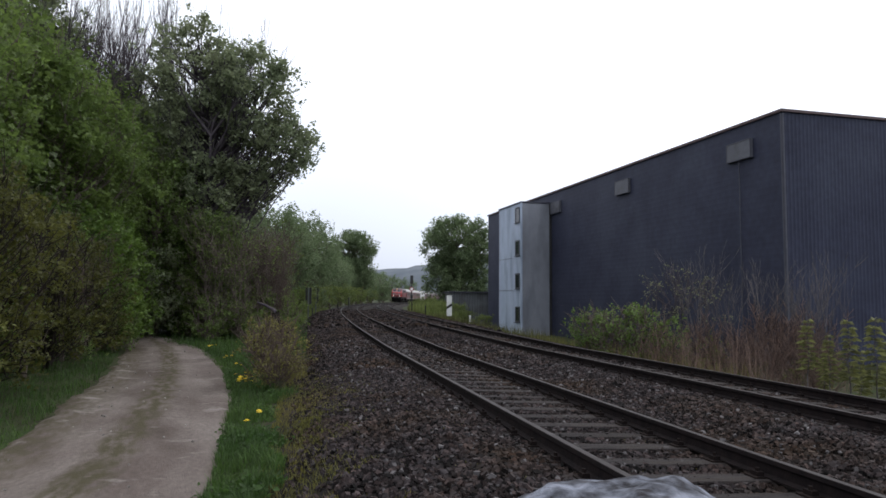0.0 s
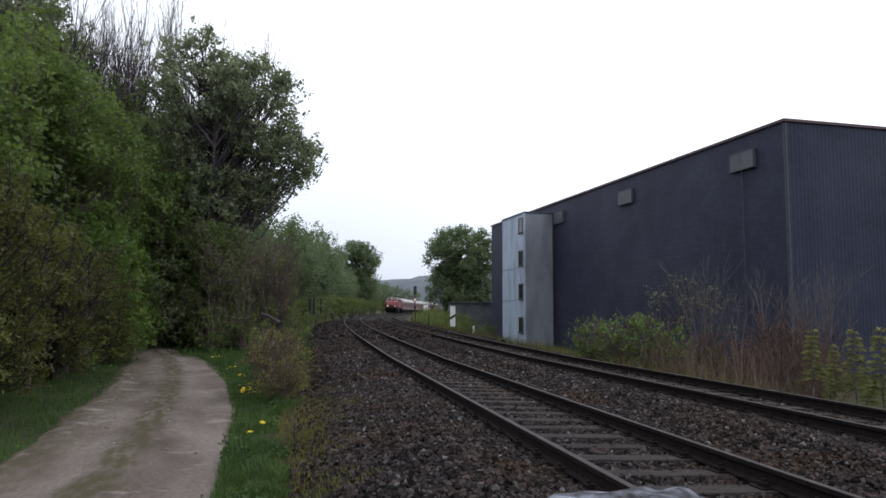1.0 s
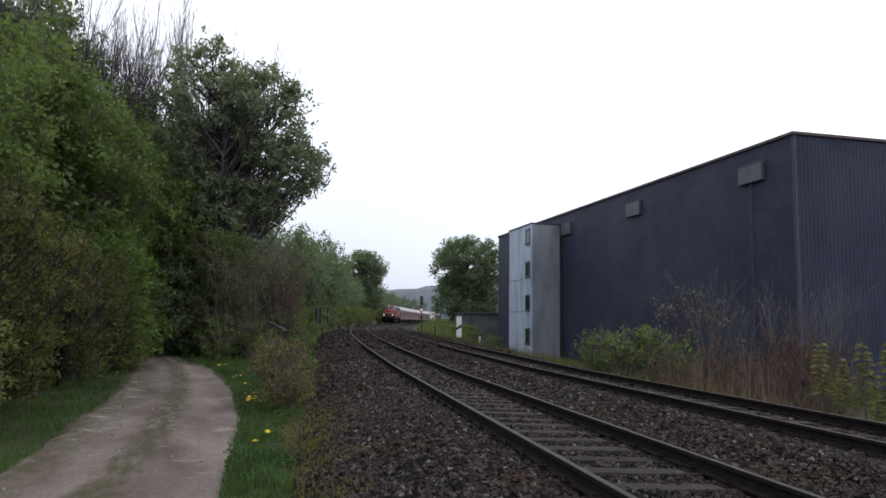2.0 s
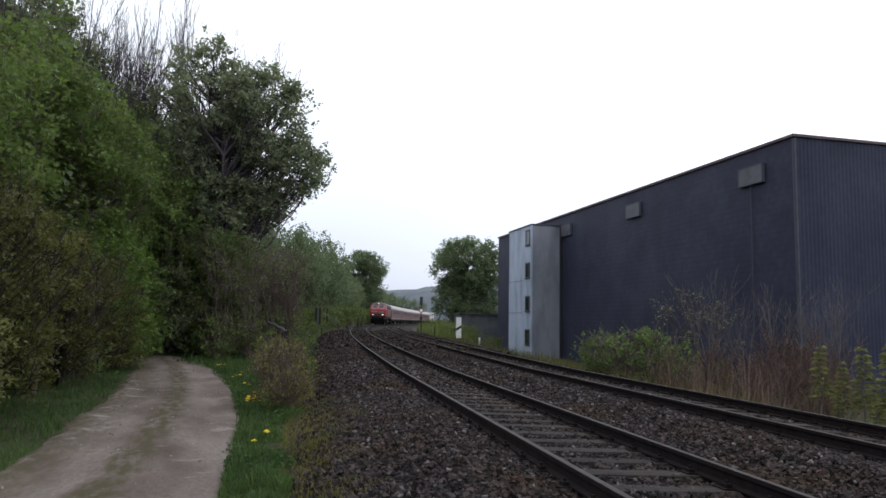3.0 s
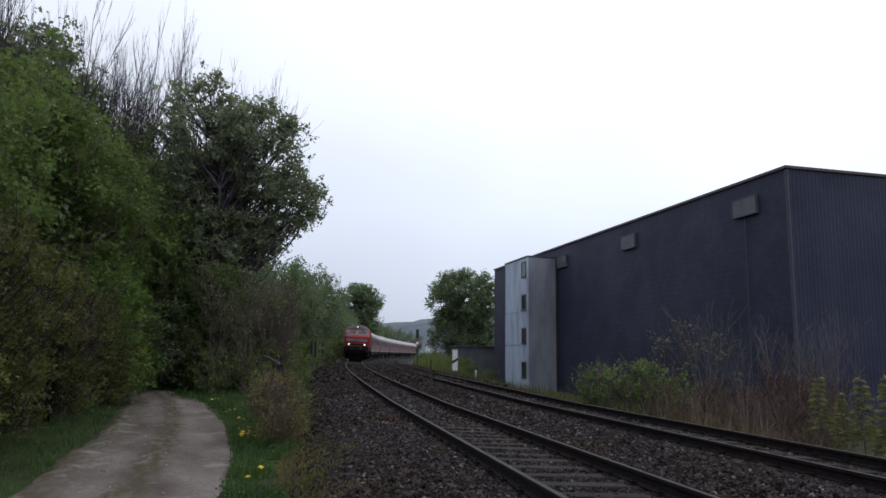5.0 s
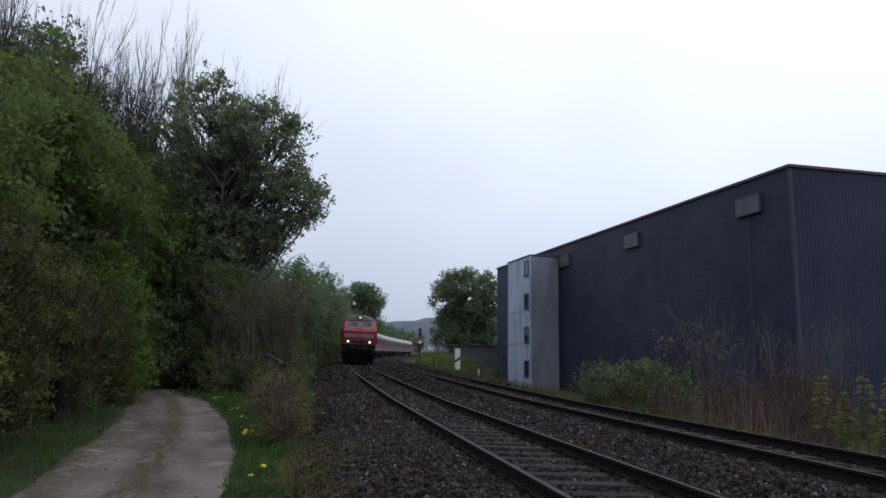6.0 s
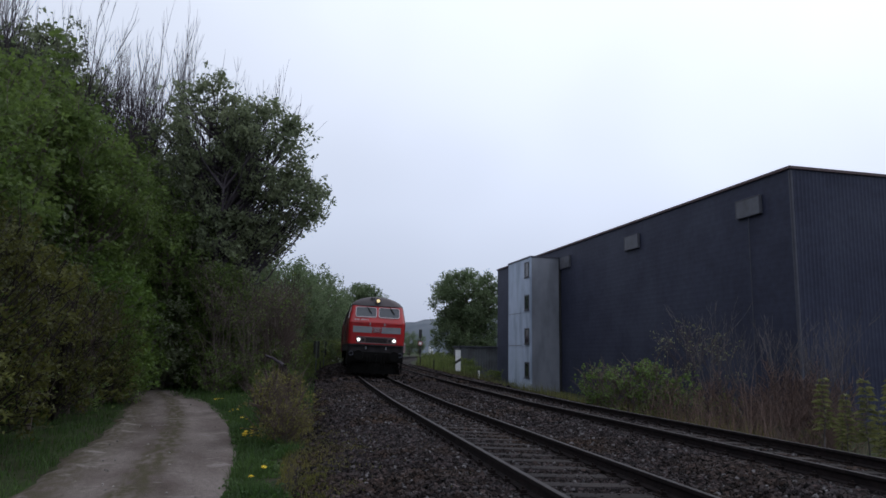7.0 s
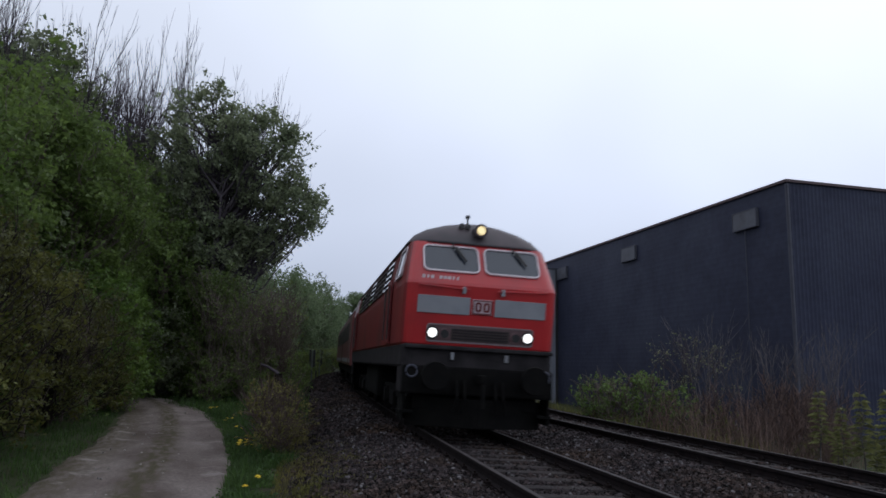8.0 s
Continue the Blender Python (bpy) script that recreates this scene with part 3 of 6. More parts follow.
def locomotive():
    lo = thing("locomotive", Matrix(), "red diesel locomotive with pale grey front panels and lit headlamps", "locomotive")
    bm = bmesh.new()
    rings(bm, [(1.58, 1.42, 7.54), (1.62, 1.45, 7.563), (2.2, 1.455, 7.645), (2.68, 1.455, 7.712), (2.74, 1.445, 7.69), (3.1, 1.39, 7.47), (3.52, 1.31, 7.22)], 0.22)
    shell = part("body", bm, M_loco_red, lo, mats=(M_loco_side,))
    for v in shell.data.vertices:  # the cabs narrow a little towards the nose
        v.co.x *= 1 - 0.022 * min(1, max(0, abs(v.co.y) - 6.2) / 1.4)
    for p in shell.data.polygons:  # the flanks' shade is put into a darker, soot-streaked red
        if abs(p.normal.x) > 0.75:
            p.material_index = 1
    bm = bmesh.new()
    rings(bm, [(3.515, 1.335, 7.27), (3.56, 1.32, 7.25), (3.72, 1.19, 7.12), (3.86, 0.97, 6.98), (3.97, 0.68, 6.85), (4.03, 0.4, 6.7), (4.05, 0.15, 6.5)], 0.5)
    rf = part("roof", bm, M_loco_roof, lo, "sooty dark grey rounded roof", smooth=True)
    for y in (-3.2, -1.2, 1.2, 3.4):
        part("roof_hatch", box(bmesh.new(), 0, y, 4.07, 1.4, 1.3, 0.16, 0.04), M_loco_roof, rf)
    part("exhaust", cyl(bmesh.new(), (0, 0, 4.0), (0, 0, 4.2), 0.34, seg=18), M_loco_roof, rf)
    bm = bmesh.new()
    cyl(bm, (0.12, 6.55, 3.92), (0.12, 6.55, 4.22), 0.018, seg=6)
    cyl(bm, (0.12, 6.55, 4.17), (0.12, 6.55, 4.23), 0.045, seg=8)
    part("antenna", bm, M_black, rf)
    bm = bmesh.new()
    for x in (0.2, 0.32):
        cyl(bm, (x, 6.75, 3.88), (x, 7.02, 3.92), 0.03, 0.055, seg=10)
    part("horn", bm, M_black, rf)
    # frame and running gear
    bm = bmesh.new()
    rings(bm, [(1.18, 1.37, 7.56), (1.22, 1.40, 7.60), (1.56, 1.40, 7.60), (1.6, 1.38, 7.58)], 0.2)
    fr = part("frame", bm, M_frame, lo, "sooty dark grey underframe")
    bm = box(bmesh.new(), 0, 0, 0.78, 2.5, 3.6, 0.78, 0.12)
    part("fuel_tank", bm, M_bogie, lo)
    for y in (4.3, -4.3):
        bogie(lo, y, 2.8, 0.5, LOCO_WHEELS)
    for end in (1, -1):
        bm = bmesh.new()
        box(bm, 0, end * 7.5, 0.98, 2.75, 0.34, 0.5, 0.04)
        # black box added behind the plough to darken the gap under the beam
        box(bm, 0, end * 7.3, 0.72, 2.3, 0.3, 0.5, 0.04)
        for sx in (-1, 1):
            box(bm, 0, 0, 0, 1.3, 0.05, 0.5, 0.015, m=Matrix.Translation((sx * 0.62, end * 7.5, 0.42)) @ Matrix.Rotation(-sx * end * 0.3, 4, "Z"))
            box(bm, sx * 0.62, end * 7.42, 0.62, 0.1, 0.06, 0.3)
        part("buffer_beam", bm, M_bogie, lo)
        part("front_ledge", box(bmesh.new(), 0, end * 7.58, 1.555, 2.72, 0.22, 0.07, 0.02), M_frame, lo, "dark ledge below the nose")
        for sx in (-0.875, 0.875):
            bm = bmesh.new()
            cyl(bm, (sx, end * 7.6, 1.06), (sx, end * 7.95, 1.06), 0.13, seg=16)
            cyl(bm, (sx, end * 7.95, 1.06), (sx, end * 8.12, 1.06), 0.09, seg=16)
            cyl(bm, (sx, end * 8.12, 1.06), (sx, end * 8.2, 1.06), 0.25, 0.235, seg=24)
            part("buffer", bm, M_bogie, lo)
            bm = bmesh.new()
            for z in (0.42, 0.75):
                box(bm, sx * 1.44, end * 7.35, z, 0.24, 0.5, 0.04)
            box(bm, sx * 1.52, end * 7.35, 0.72, 0.03, 0.5, 0.9)
            part("step", bm, M_bogie, lo)
        for sx in (-1, 1):
            part("cheek_plate", box(bmesh.new(), sx * 1.36, end * 7.22, 1.0, 0.05, 0.62, 0.5, 0.02), M_frame, lo)
            ring = Tubes(6)
            ang = np.linspace(0, 2 * math.pi, 19)
            ring.add(np.stack([sx * 1.22 + 0.10 * np.sin(ang), 0 * ang + end * 7.66, 1.12 + 0.10 * np.cos(ang)], 1), np.full(19, 0.022))
            ring.link("tow_ring", M_clad_trim, lo, "worn grey tow ring")
        bm = bmesh.new()
        box(bm, 0, end * 7.85, 1.03, 0.1, 0.4, 0.16, 0.03)
        cyl(bm, (0, end * 8.0, 1.0), (0, end * 8.05, 0.55), 0.04, seg=8)
        part("coupling", bm, M_bogie, lo)
        for sx in (-0.42, -0.28, 0.28, 0.42):
            bm = cyl(bmesh.new(), (sx, end * 7.72, 1.0), (sx, end * 7.85, 0.7), 0.03, seg=8)
            cyl(bm, (sx, end * 7.85, 0.7), (sx * 1.15, end * 7.74, 0.42), 0.03, seg=8)
            part("brake_hose", bm, M_bogie, lo)
        # front lamps, panels and windows, in the plane of the nose
        flip = Matrix.Rotation(0 if end > 0 else math.pi, 4, "Z")
        low = flip @ Matrix.Translation((0, 7.705, 2.7)) @ Matrix.Rotation(radians(-8), 4, "X") @ Matrix.Translation((0, 0, -2.7))  # the nose leans in below its crease
        band = part("lamp_band", plate(bmesh.new(), 1.98, 0.33, 0.06, 0.03, low @ Matrix.Translation((0, 0, 1.81)), hole=0.025), M_band, lo, "dull grey lamp band")
        part("band_panel", plate(bmesh.new(), 1.93, 0.28, 0.04, 0.016, low @ Matrix.Translation((0, 0, 1.81))), M_band_in, band)
        g = bmesh.new()
        plate(g, 1.08, 0.22, 0.03, 0.03, low @ Matrix.Translation((0, 0, 1.80)))
        part("grille", g, M_louvre, band)
        for k in range(4):
            part("grille_bar", box(bmesh.new(), 0, 0.036, 1.73 + 0.05 * k, 1.02, 0.014, 0.016, m=low), M_frame, band)
        for sx in (-1, 1):
            bm = bmesh.new()
            cyl(bm, low @ Vector((sx * 0.885, 0.0, 1.81)), low @ Vector((sx * 0.885, 0.05, 1.81)), 0.115, seg=24)
            hl = part("headlamp", bm, M_black, lo)
            bm = cyl(bmesh.new(), low @ Vector((sx * 0.885, 0.05, 1.81)), low @ Vector((sx * 0.885, 0.07, 1.81)), 0.084, 0.074, seg=24)
            part("lens", bm, M_lamp if end > 0 else M_glass, hl, "glowing white lamp lens" if end > 0 else "")
            bm = cyl(bmesh.new(), low @ Vector((sx * 0.66, 0.0, 1.80)), low @ Vector((sx * 0.66, 0.05, 1.80)), 0.1, seg=20)
            tl = part("tail_lamp", bm, M_band_in, lo)
            part("lens", cyl(bmesh.new(), low @ Vector((sx * 0.66, 0.05, 1.80)), low @ Vector((sx * 0.66, 0.06, 1.80)), 0.075, seg=20), M_black, tl)
            part("front_panel", box(bmesh.new(), sx * 0.71, 0.014, 2.315, 0.96, 0.03, 0.315, 0.008, m=low), M_grey_band, lo, "flat light grey panel")
            part("lamp_bracket", box(bmesh.new(), sx * 0.36, 0.04, 2.6, 0.06, 0.08, 0.12, 0.01, m=low), M_grey_band, lo)
            part("lower_bracket", box(bmesh.new(), sx * 0.5, 0.10, 1.42, 0.06, 0.06, 0.13, 0.01, m=low), M_grey_band, lo)
            slant = flip @ Matrix.Translation((0, 7.475, 3.1)) @ Matrix.Rotation(math.atan2(0.45, 0.78), 4, "X")
            wm = slant @ Matrix.Translation((sx * 0.575, 0, 0.095))
            wf = part("windscreen", plate(bmesh.new(), 1.06, 0.61, 0.12, 0.035, wm, hole=0.03), M_rubber, lo, "windscreen with a pale seal")
            part("pane", plate(bmesh.new(), 1.02, 0.57, 0.1, 0.012, wm), M_windscreen, wf)
            bm = bmesh.new()
            cyl(bm, wm @ Vector((-0.02, 0.06, 0.33)), wm @ Vector((-0.2, 0.07, 0.02)), 0.016, seg=6)
            cyl(bm, wm @ Vector((-0.10, 0.07, 0.24)), wm @ Vector((-0.27, 0.06, -0.06)), 0.024, seg=6)
            part("wiper", bm, M_black, wf)
        lg = part("emblem", box(bmesh.new(), 0, 0.014, 2.315, 0.37, 0.03, 0.27, 0.008, m=low), M_rubber, lo, "small pale square emblem")
        part("emblem_rim", plate(bmesh.new(), 0.355, 0.255, 0.02, 0.012, low @ Matrix.Translation((0, 0.03, 2.315)), hole=0.02), M_loco_side, lg)
        for sx in (-0.076, 0.076):
            part("emblem_bar", plate(bmesh.new(), 0.118, 0.175, 0.045, 0.012, low @ Matrix.Translation((sx, 0.03, 2.315)), hole=0.036), M_loco_side, lg)
        for k, wd in enumerate((0.07, 0.04, 0.07, 0.0, 0.07, 0.07, 0.07, 0.04, 0.04)):
            if wd:
                part("number_bar", box(bmesh.new(), 1.10 - 0.078 * k, 0.0, 2.79, wd * 0.85, 0.02, 0.10, m=flip @ Matrix.Translation((0, 7.655, 0))), M_rubber, lo)
        bm = cyl(bmesh.new(), flip @ Vector((0, 7.0, 3.80)), flip @ Vector((0, 7.3, 3.80)), 0.13, seg=20)
        tp = part("top_lamp", bm, M_loco_roof, lo)
        bm = cyl(bmesh.new(), flip @ Vector((0, 7.3, 3.80)), flip @ Vector((0, 7.33, 3.80)), 0.085, 0.075, seg=20)
        part("lens", bm, M_lamp_top if end > 0 else M_glass, tp, "glowing warm lamp lens" if end > 0 else "")
        for sx in (-1, 1):
            part("handrail", cyl(bmesh.new(), low @ Vector((sx * 0.25, 0.06, 2.62)), low @ Vector((sx * 1.2, 0.06, 2.66)), 0.014, seg=6), M_loco_red, lo)
    # sides: cab window, door, engine-room louvres
    for sx in (-1, 1):
        side_m = Matrix.Translation((sx * 1.345, 0, 3.13)) @ Matrix.Rotation(-sx * math.pi / 2, 4, "Z") @ Matrix.Rotation(math.atan2(0.15, 0.78), 4, "X")
        for y in (6.45, -6.45):
            m = side_m @ Matrix.Translation((y if sx < 0 else -y, 0.01, 0.02))
            wf = part("cab_window", plate(bmesh.new(), 0.9, 0.62, 0.1, 0.04, m, hole=0.05), M_rubber, lo)
            part("pane", plate(bmesh.new(), 0.8, 0.52, 0.08, 0.02, m), M_glass, wf)
        for y in (5.4, -5.4):
            dr = part("cab_door", box(bmesh.new(), sx * 1.455, y, 2.28, 0.03, 0.62, 1.3, 0.01), M_loco_side, lo)
            for dy in (-0.38, 0.38):
                part("grab_rail", cyl(bmesh.new(), (sx * 1.505, y + dy, 1.7), (sx * 1.505, y + dy, 2.8), 0.018, seg=6), M_louvre, dr)
        for k in range(7):
            y = -4.2 + 1.4 * k
            m = side_m @ Matrix.Translation((y if sx < 0 else -y, 0.01, 0.0))
            lv = part("louvre_panel", plate(bmesh.new(), 1.2, 0.62, 0.03, 0.03, m), M_louvre if k % 3 else M_glass, lo)
            for j in range(4):
                part("slat", box(bmesh.new(), 0, 0.04, -0.21 + 0.14 * j, 1.1, 0.02, 0.03, m=m), M_frame, lv)
    return lo


def coach():
    co = thing("passenger_coach", Matrix(), "red passenger coach with a pale grey roof", "railway coach", "coaches of the train")
    hl = 13.1
    bm = bmesh.new()
    rings(bm, [(1.05, 1.38, hl), (1.2, 1.41, hl), (2.9, 1.41, hl), (3.2, 1.36, hl - 0.02)], 0.06)
    part("body", bm, M_coach_red, co)
    bm = bmesh.new()
    rings(bm, [(3.195, 1.38, hl), (3.5, 1.22, hl), (3.75, 0.95, hl), (3.95, 0.55, hl), (4.05, 0.2, hl)], 0.05)
    part("roof", bm, M_coach_roof, co, "pale grey rounded roof", smooth=False)
    part("underframe", box(bmesh.new(), 0, 0, 0.86, 2.5, 24.5, 0.4, 0.05), M_bogie, co)
    part("equipment_box", box(bmesh.new(), 0, 1.5, 0.55, 2.3, 4.0, 0.5, 0.06), M_bogie, co)
    for y in (9.5, -9.5):
        bogie(co, y, 2.5, 0.46)
    for sx in (-1, 1):
        part("window_band", box(bmesh.new(), sx * 1.408, 0, 2.5, 0.012, 25.6, 0.95), M_coach_band, co, "dull red band along the windows")
        part("sill_stripe", box(bmesh.new(), sx * 1.41, 0, 1.25, 0.012, 25.8, 0.16), M_grey_band, co)
        for k in range(12):
            y = -9.9 + 1.8 * k
            m = Matrix.Translation((sx * 1.412, y, 2.5)) @ Matrix.Rotation(-sx * math.pi / 2, 4, "Z")
            part("window", plate(bmesh.new(), 1.3, 0.8, 0.1, 0.02, m), M_coach_glass, co)
        for y in (11.6, -11.6, 0.9):
            part("door", box(bmesh.new(), sx * 1.415, y, 2.05, 0.03, 0.95, 1.95, 0.02), M_coach_band, co)
    for end in (1, -1):
        for sx in (-0.875, 0.875):
            bm = cyl(bmesh.new(), (sx, end * 13.0, 1.06), (sx, end * 13.17, 1.06), 0.2, seg=14)
            part("buffer", bm, M_bogie, co)
        part("gangway", box(bmesh.new(), 0, end * 13.08, 2.2, 1.2, 0.16, 2.2, 0.04), M_black, co)
    return co


TRAIN = [(locomotive(), 7.7, 4.3)]
first_coach = coach()
for car in range(5):
    TRAIN.append((first_coach if car == 0 else copy_thing(first_coach, Matrix()), 7.7 + 8.2 + 13.2 + 26.4 * car, 9.5))


# ---- plants ----
def leaf_mat(name, c1, c2, spread=0.32):
    return mat(name, c1, c2, 0.35, 0.6, rand="island", spread=spread, leaf=0.55)


M_bark = mat("grey_brown_bark", (0.088, 0.071, 0.06), (0.148, 0.122, 0.104), 6, 0.95, 0.8, 20, stretch=(3, 3, 0.6))
M_bark_dark = mat("dark_rotten_bark", (0.018, 0.015, 0.013), (0.035, 0.028, 0.024), 6, 0.95, 0.8, 20)
M_bark_pale = mat("pale_bark", (0.075, 0.067, 0.068), (0.15, 0.135, 0.135), 5, 0.9, 0.5, 20, stretch=(3, 3, 0.6))
M_twig = mat("bare_twigs", (0.055, 0.046, 0.054), (0.090, 0.078, 0.088), 3, 0.95)
M_scrub = mat("reddish_brown_twigs", (0.072, 0.053, 0.046), (0.11, 0.083, 0.072), 3, 0.95)
M_leaf_dark = leaf_mat("dark_maple_leaf", (0.165, 0.202, 0.115), (0.235, 0.265, 0.152))
M_leaf_mid = leaf_mat("fresh_leaf", (0.096, 0.146, 0.036), (0.150, 0.210, 0.053))
M_leaf_bright = leaf_mat("bright_spring_leaf", (0.085, 0.145, 0.026), (0.135, 0.205, 0.040))
M_leaf_olive = leaf_mat("olive_leaf", (0.066, 0.072, 0.016), (0.110, 0.112, 0.025))
M_leaf_yellow = leaf_mat("yellow_green_leaf", (0.112, 0.124, 0.033), (0.155, 0.162, 0.047))
# leaf green paled and greyed: distance haze mixed into the colour
M_leaf_fartree = leaf_mat("hazy_green_leaf", (0.118, 0.164, 0.080), (0.164, 0.214, 0.108), 0.3)
M_grass = leaf_mat("grass_blade", (0.036, 0.078, 0.016), (0.066, 0.116, 0.026), 0.45)
M_grass_dry = leaf_mat("mossy_grass", (0.105, 0.108, 0.024), (0.165, 0.145, 0.04), 0.4)
M_dry = leaf_mat("dry_reddish_stem", (0.135, 0.090, 0.078), (0.205, 0.140, 0.115), 0.6)
M_weed = leaf_mat("tall_weed", (0.075, 0.08, 0.028), (0.12, 0.115, 0.05), 0.4)
M_bud = leaf_mat("pale_bud", (0.16, 0.17, 0.09), (0.22, 0.23, 0.13), 0.3)
M_leaf_lilac = leaf_mat("leafy_bush_leaf", (0.092, 0.146, 0.036), (0.14, 0.198, 0.052), 0.4)
M_leaf_soft = leaf_mat("soft_green_leaf", (0.12, 0.16, 0.045), (0.175, 0.21, 0.065), 0.4)
M_leaf_whorl = leaf_mat("pale_whorl_leaf", (0.145, 0.155, 0.058), (0.20, 0.20, 0.08), 0.45)
M_leaf_gold = leaf_mat("golden_young_leaf", (0.135, 0.128, 0.036), (0.19, 0.17, 0.054), 0.35)
M_moss = leaf_mat("yellow_moss", (0.10, 0.10, 0.02), (0.15, 0.14, 0.03), 0.35)
M_dandelion = mat("dandelion_yellow", (0.75, 0.55, 0.02), (0.8, 0.62, 0.03), 8, 0.7)


def curve_pts(p0, p1, rise, n, rng, wob):
    p0, p1 = np.asarray(p0, float), np.asarray(p1, float)
    c = (p0 + p1) / 2 + np.array([0, 0, rise])
    t = np.linspace(0, 1, n)[:, None]
    p = (1 - t) ** 2 * p0 + 2 * t * (1 - t) * c + t * t * p1
    p[1:-1] += rng.normal(0, wob, (n - 2, 3))
    return p


def leaf_cards(centres, size, rng, flat=0.6):
    """Small kite-shaped leaves, each bent along its midrib: four corners, two faces."""
    n = len(centres)
    nrm = rng.normal(0, 1, (n, 3)) + np.array([0, 0, flat * 1.4])
    nrm /= np.linalg.norm(nrm, axis=1, keepdims=True)
    t = rng.normal(0, 1, (n, 3)) + np.array([0, 0, -0.3])
    t -= nrm * (t * nrm).sum(1, keepdims=True)
    t /= np.linalg.norm(t, axis=1, keepdims=True) + 1e-9
    w = np.cross(nrm, t)
    s = size * rng.uniform(0.6, 1.35, (n, 1))
    fold = nrm * s * 0.14
    v = np.stack([centres - t * s * 0.5, centres + w * s * 0.36 + fold, centres + t * s * 0.55, centres - w * s * 0.36 + fold], 1).reshape(-1, 3)
    b = np.arange(n)[:, None] * 4
    f = np.concatenate([b + np.array([[0, 1, 2]]), b + np.array([[0, 2, 3]])], 1).reshape(-1, 3)
    return v, f


def tree(name, seed, height, r0, lobes, leaf, per, clump, bark, foliage, label, category, stems=1, lean=0.0, twigs=0, flat=0.8, layer=0.6, shoots=0):
    """A trunk or several, limbs to each clump of the crown, and leaves in loose clumps. lobes: x, y, z, rx, ry, rz, number of clumps."""
    rng = np.random.default_rng(seed)
    t = thing(name, Matrix(), label, category)
    tubes = Tubes(5)
    trunks = []
    for k in range(stems):
        a = rng.uniform(0, 6.28)
        off = 0.0 if stems == 1 else 0.12 * height * rng.uniform(0.3, 1)
        top = np.array([math.cos(a) * off + lean, math.sin(a) * off, height * rng.uniform(0.82, 0.95)])
        p = curve_pts((math.cos(a) * off * 0.15, math.sin(a) * off * 0.15, -0.1), top, 0, 9, rng, 0.012 * height)
        trunks.append(p)
        tubes.add(p, np.linspace(r0, r0 * 0.12, 9))
    cc = []
    for x, y, z, rx, ry, rz, n in lobes:
        d = rng.normal(0, 1, (n, 3))
        d /= np.linalg.norm(d, axis=1, keepdims=True)
        cc.append(np.array([x, y, z]) + d * (rng.uniform(0.12, 1, (n, 1)) ** 0.34) * np.array([rx, ry, rz]))
    cc = np.concatenate(cc)
    cc[:, 2] = np.maximum(cc[:, 2], 0.12 * height * rng.uniform(0.5, 1, len(cc)))
    pts = []
    for c in cc:
        p = trunks[rng.integers(len(trunks))]
        hd = math.hypot(c[0], c[1])
        zt = np.clip(c[2] - 0.75 * hd - 0.08 * height, 0.06 * height, height * 0.8)
        i = int(np.argmin(np.abs(p[:, 2] - zt)))
        ln = np.linalg.norm(c - p[i])
        tubes.add(curve_pts(p[i], c, -0.08 * ln, 5, rng, 0.03 * ln), np.linspace(max(r0 * 0.06, min(r0 * 0.34, 0.022 * ln)), 0.008, 5))
        for _ in range(twigs):
            e = c + rng.normal(0, clump * 0.9, 3) + np.array([0, 0, clump * 0.9])
            tubes.add(curve_pts(c - 0.2 * (c - p[i]), e, 0.05, 3, rng, 0.03), np.linspace(0.014, 0.005, 3))
        m = int(per * rng.uniform(0.5, 1.4))
        sub = c + rng.normal(0, clump * 0.66, (max(3, m // 12), 3)) * np.array([1, 1, layer * 1.3])
        pts.append(sub[rng.integers(len(sub), size=m)] + rng.normal(0, clump * 0.27, (m, 3)) * np.array([1, 1, layer * 1.5]))
    for _ in range(shoots):  # long bare shoots that stand out of the crown
        c = cc[rng.integers(len(cc))]
        out = np.array([c[0], c[1], 0.0]) * 0.04 + np.array([rng.normal(0, 0.25), rng.normal(0, 0.25), 1.0])
        tubes.add(curve_pts(c, c + out * height * rng.uniform(0.06, 0.13), 0, 4, rng, 0.05), np.linspace(0.014, 0.005, 4))
    tubes.link("trunk", bark, t)
    if per:
        v, f = leaf_cards(np.concatenate(pts), leaf, rng, flat)
        arrays("crown", v, f, foliage, t)
    return t


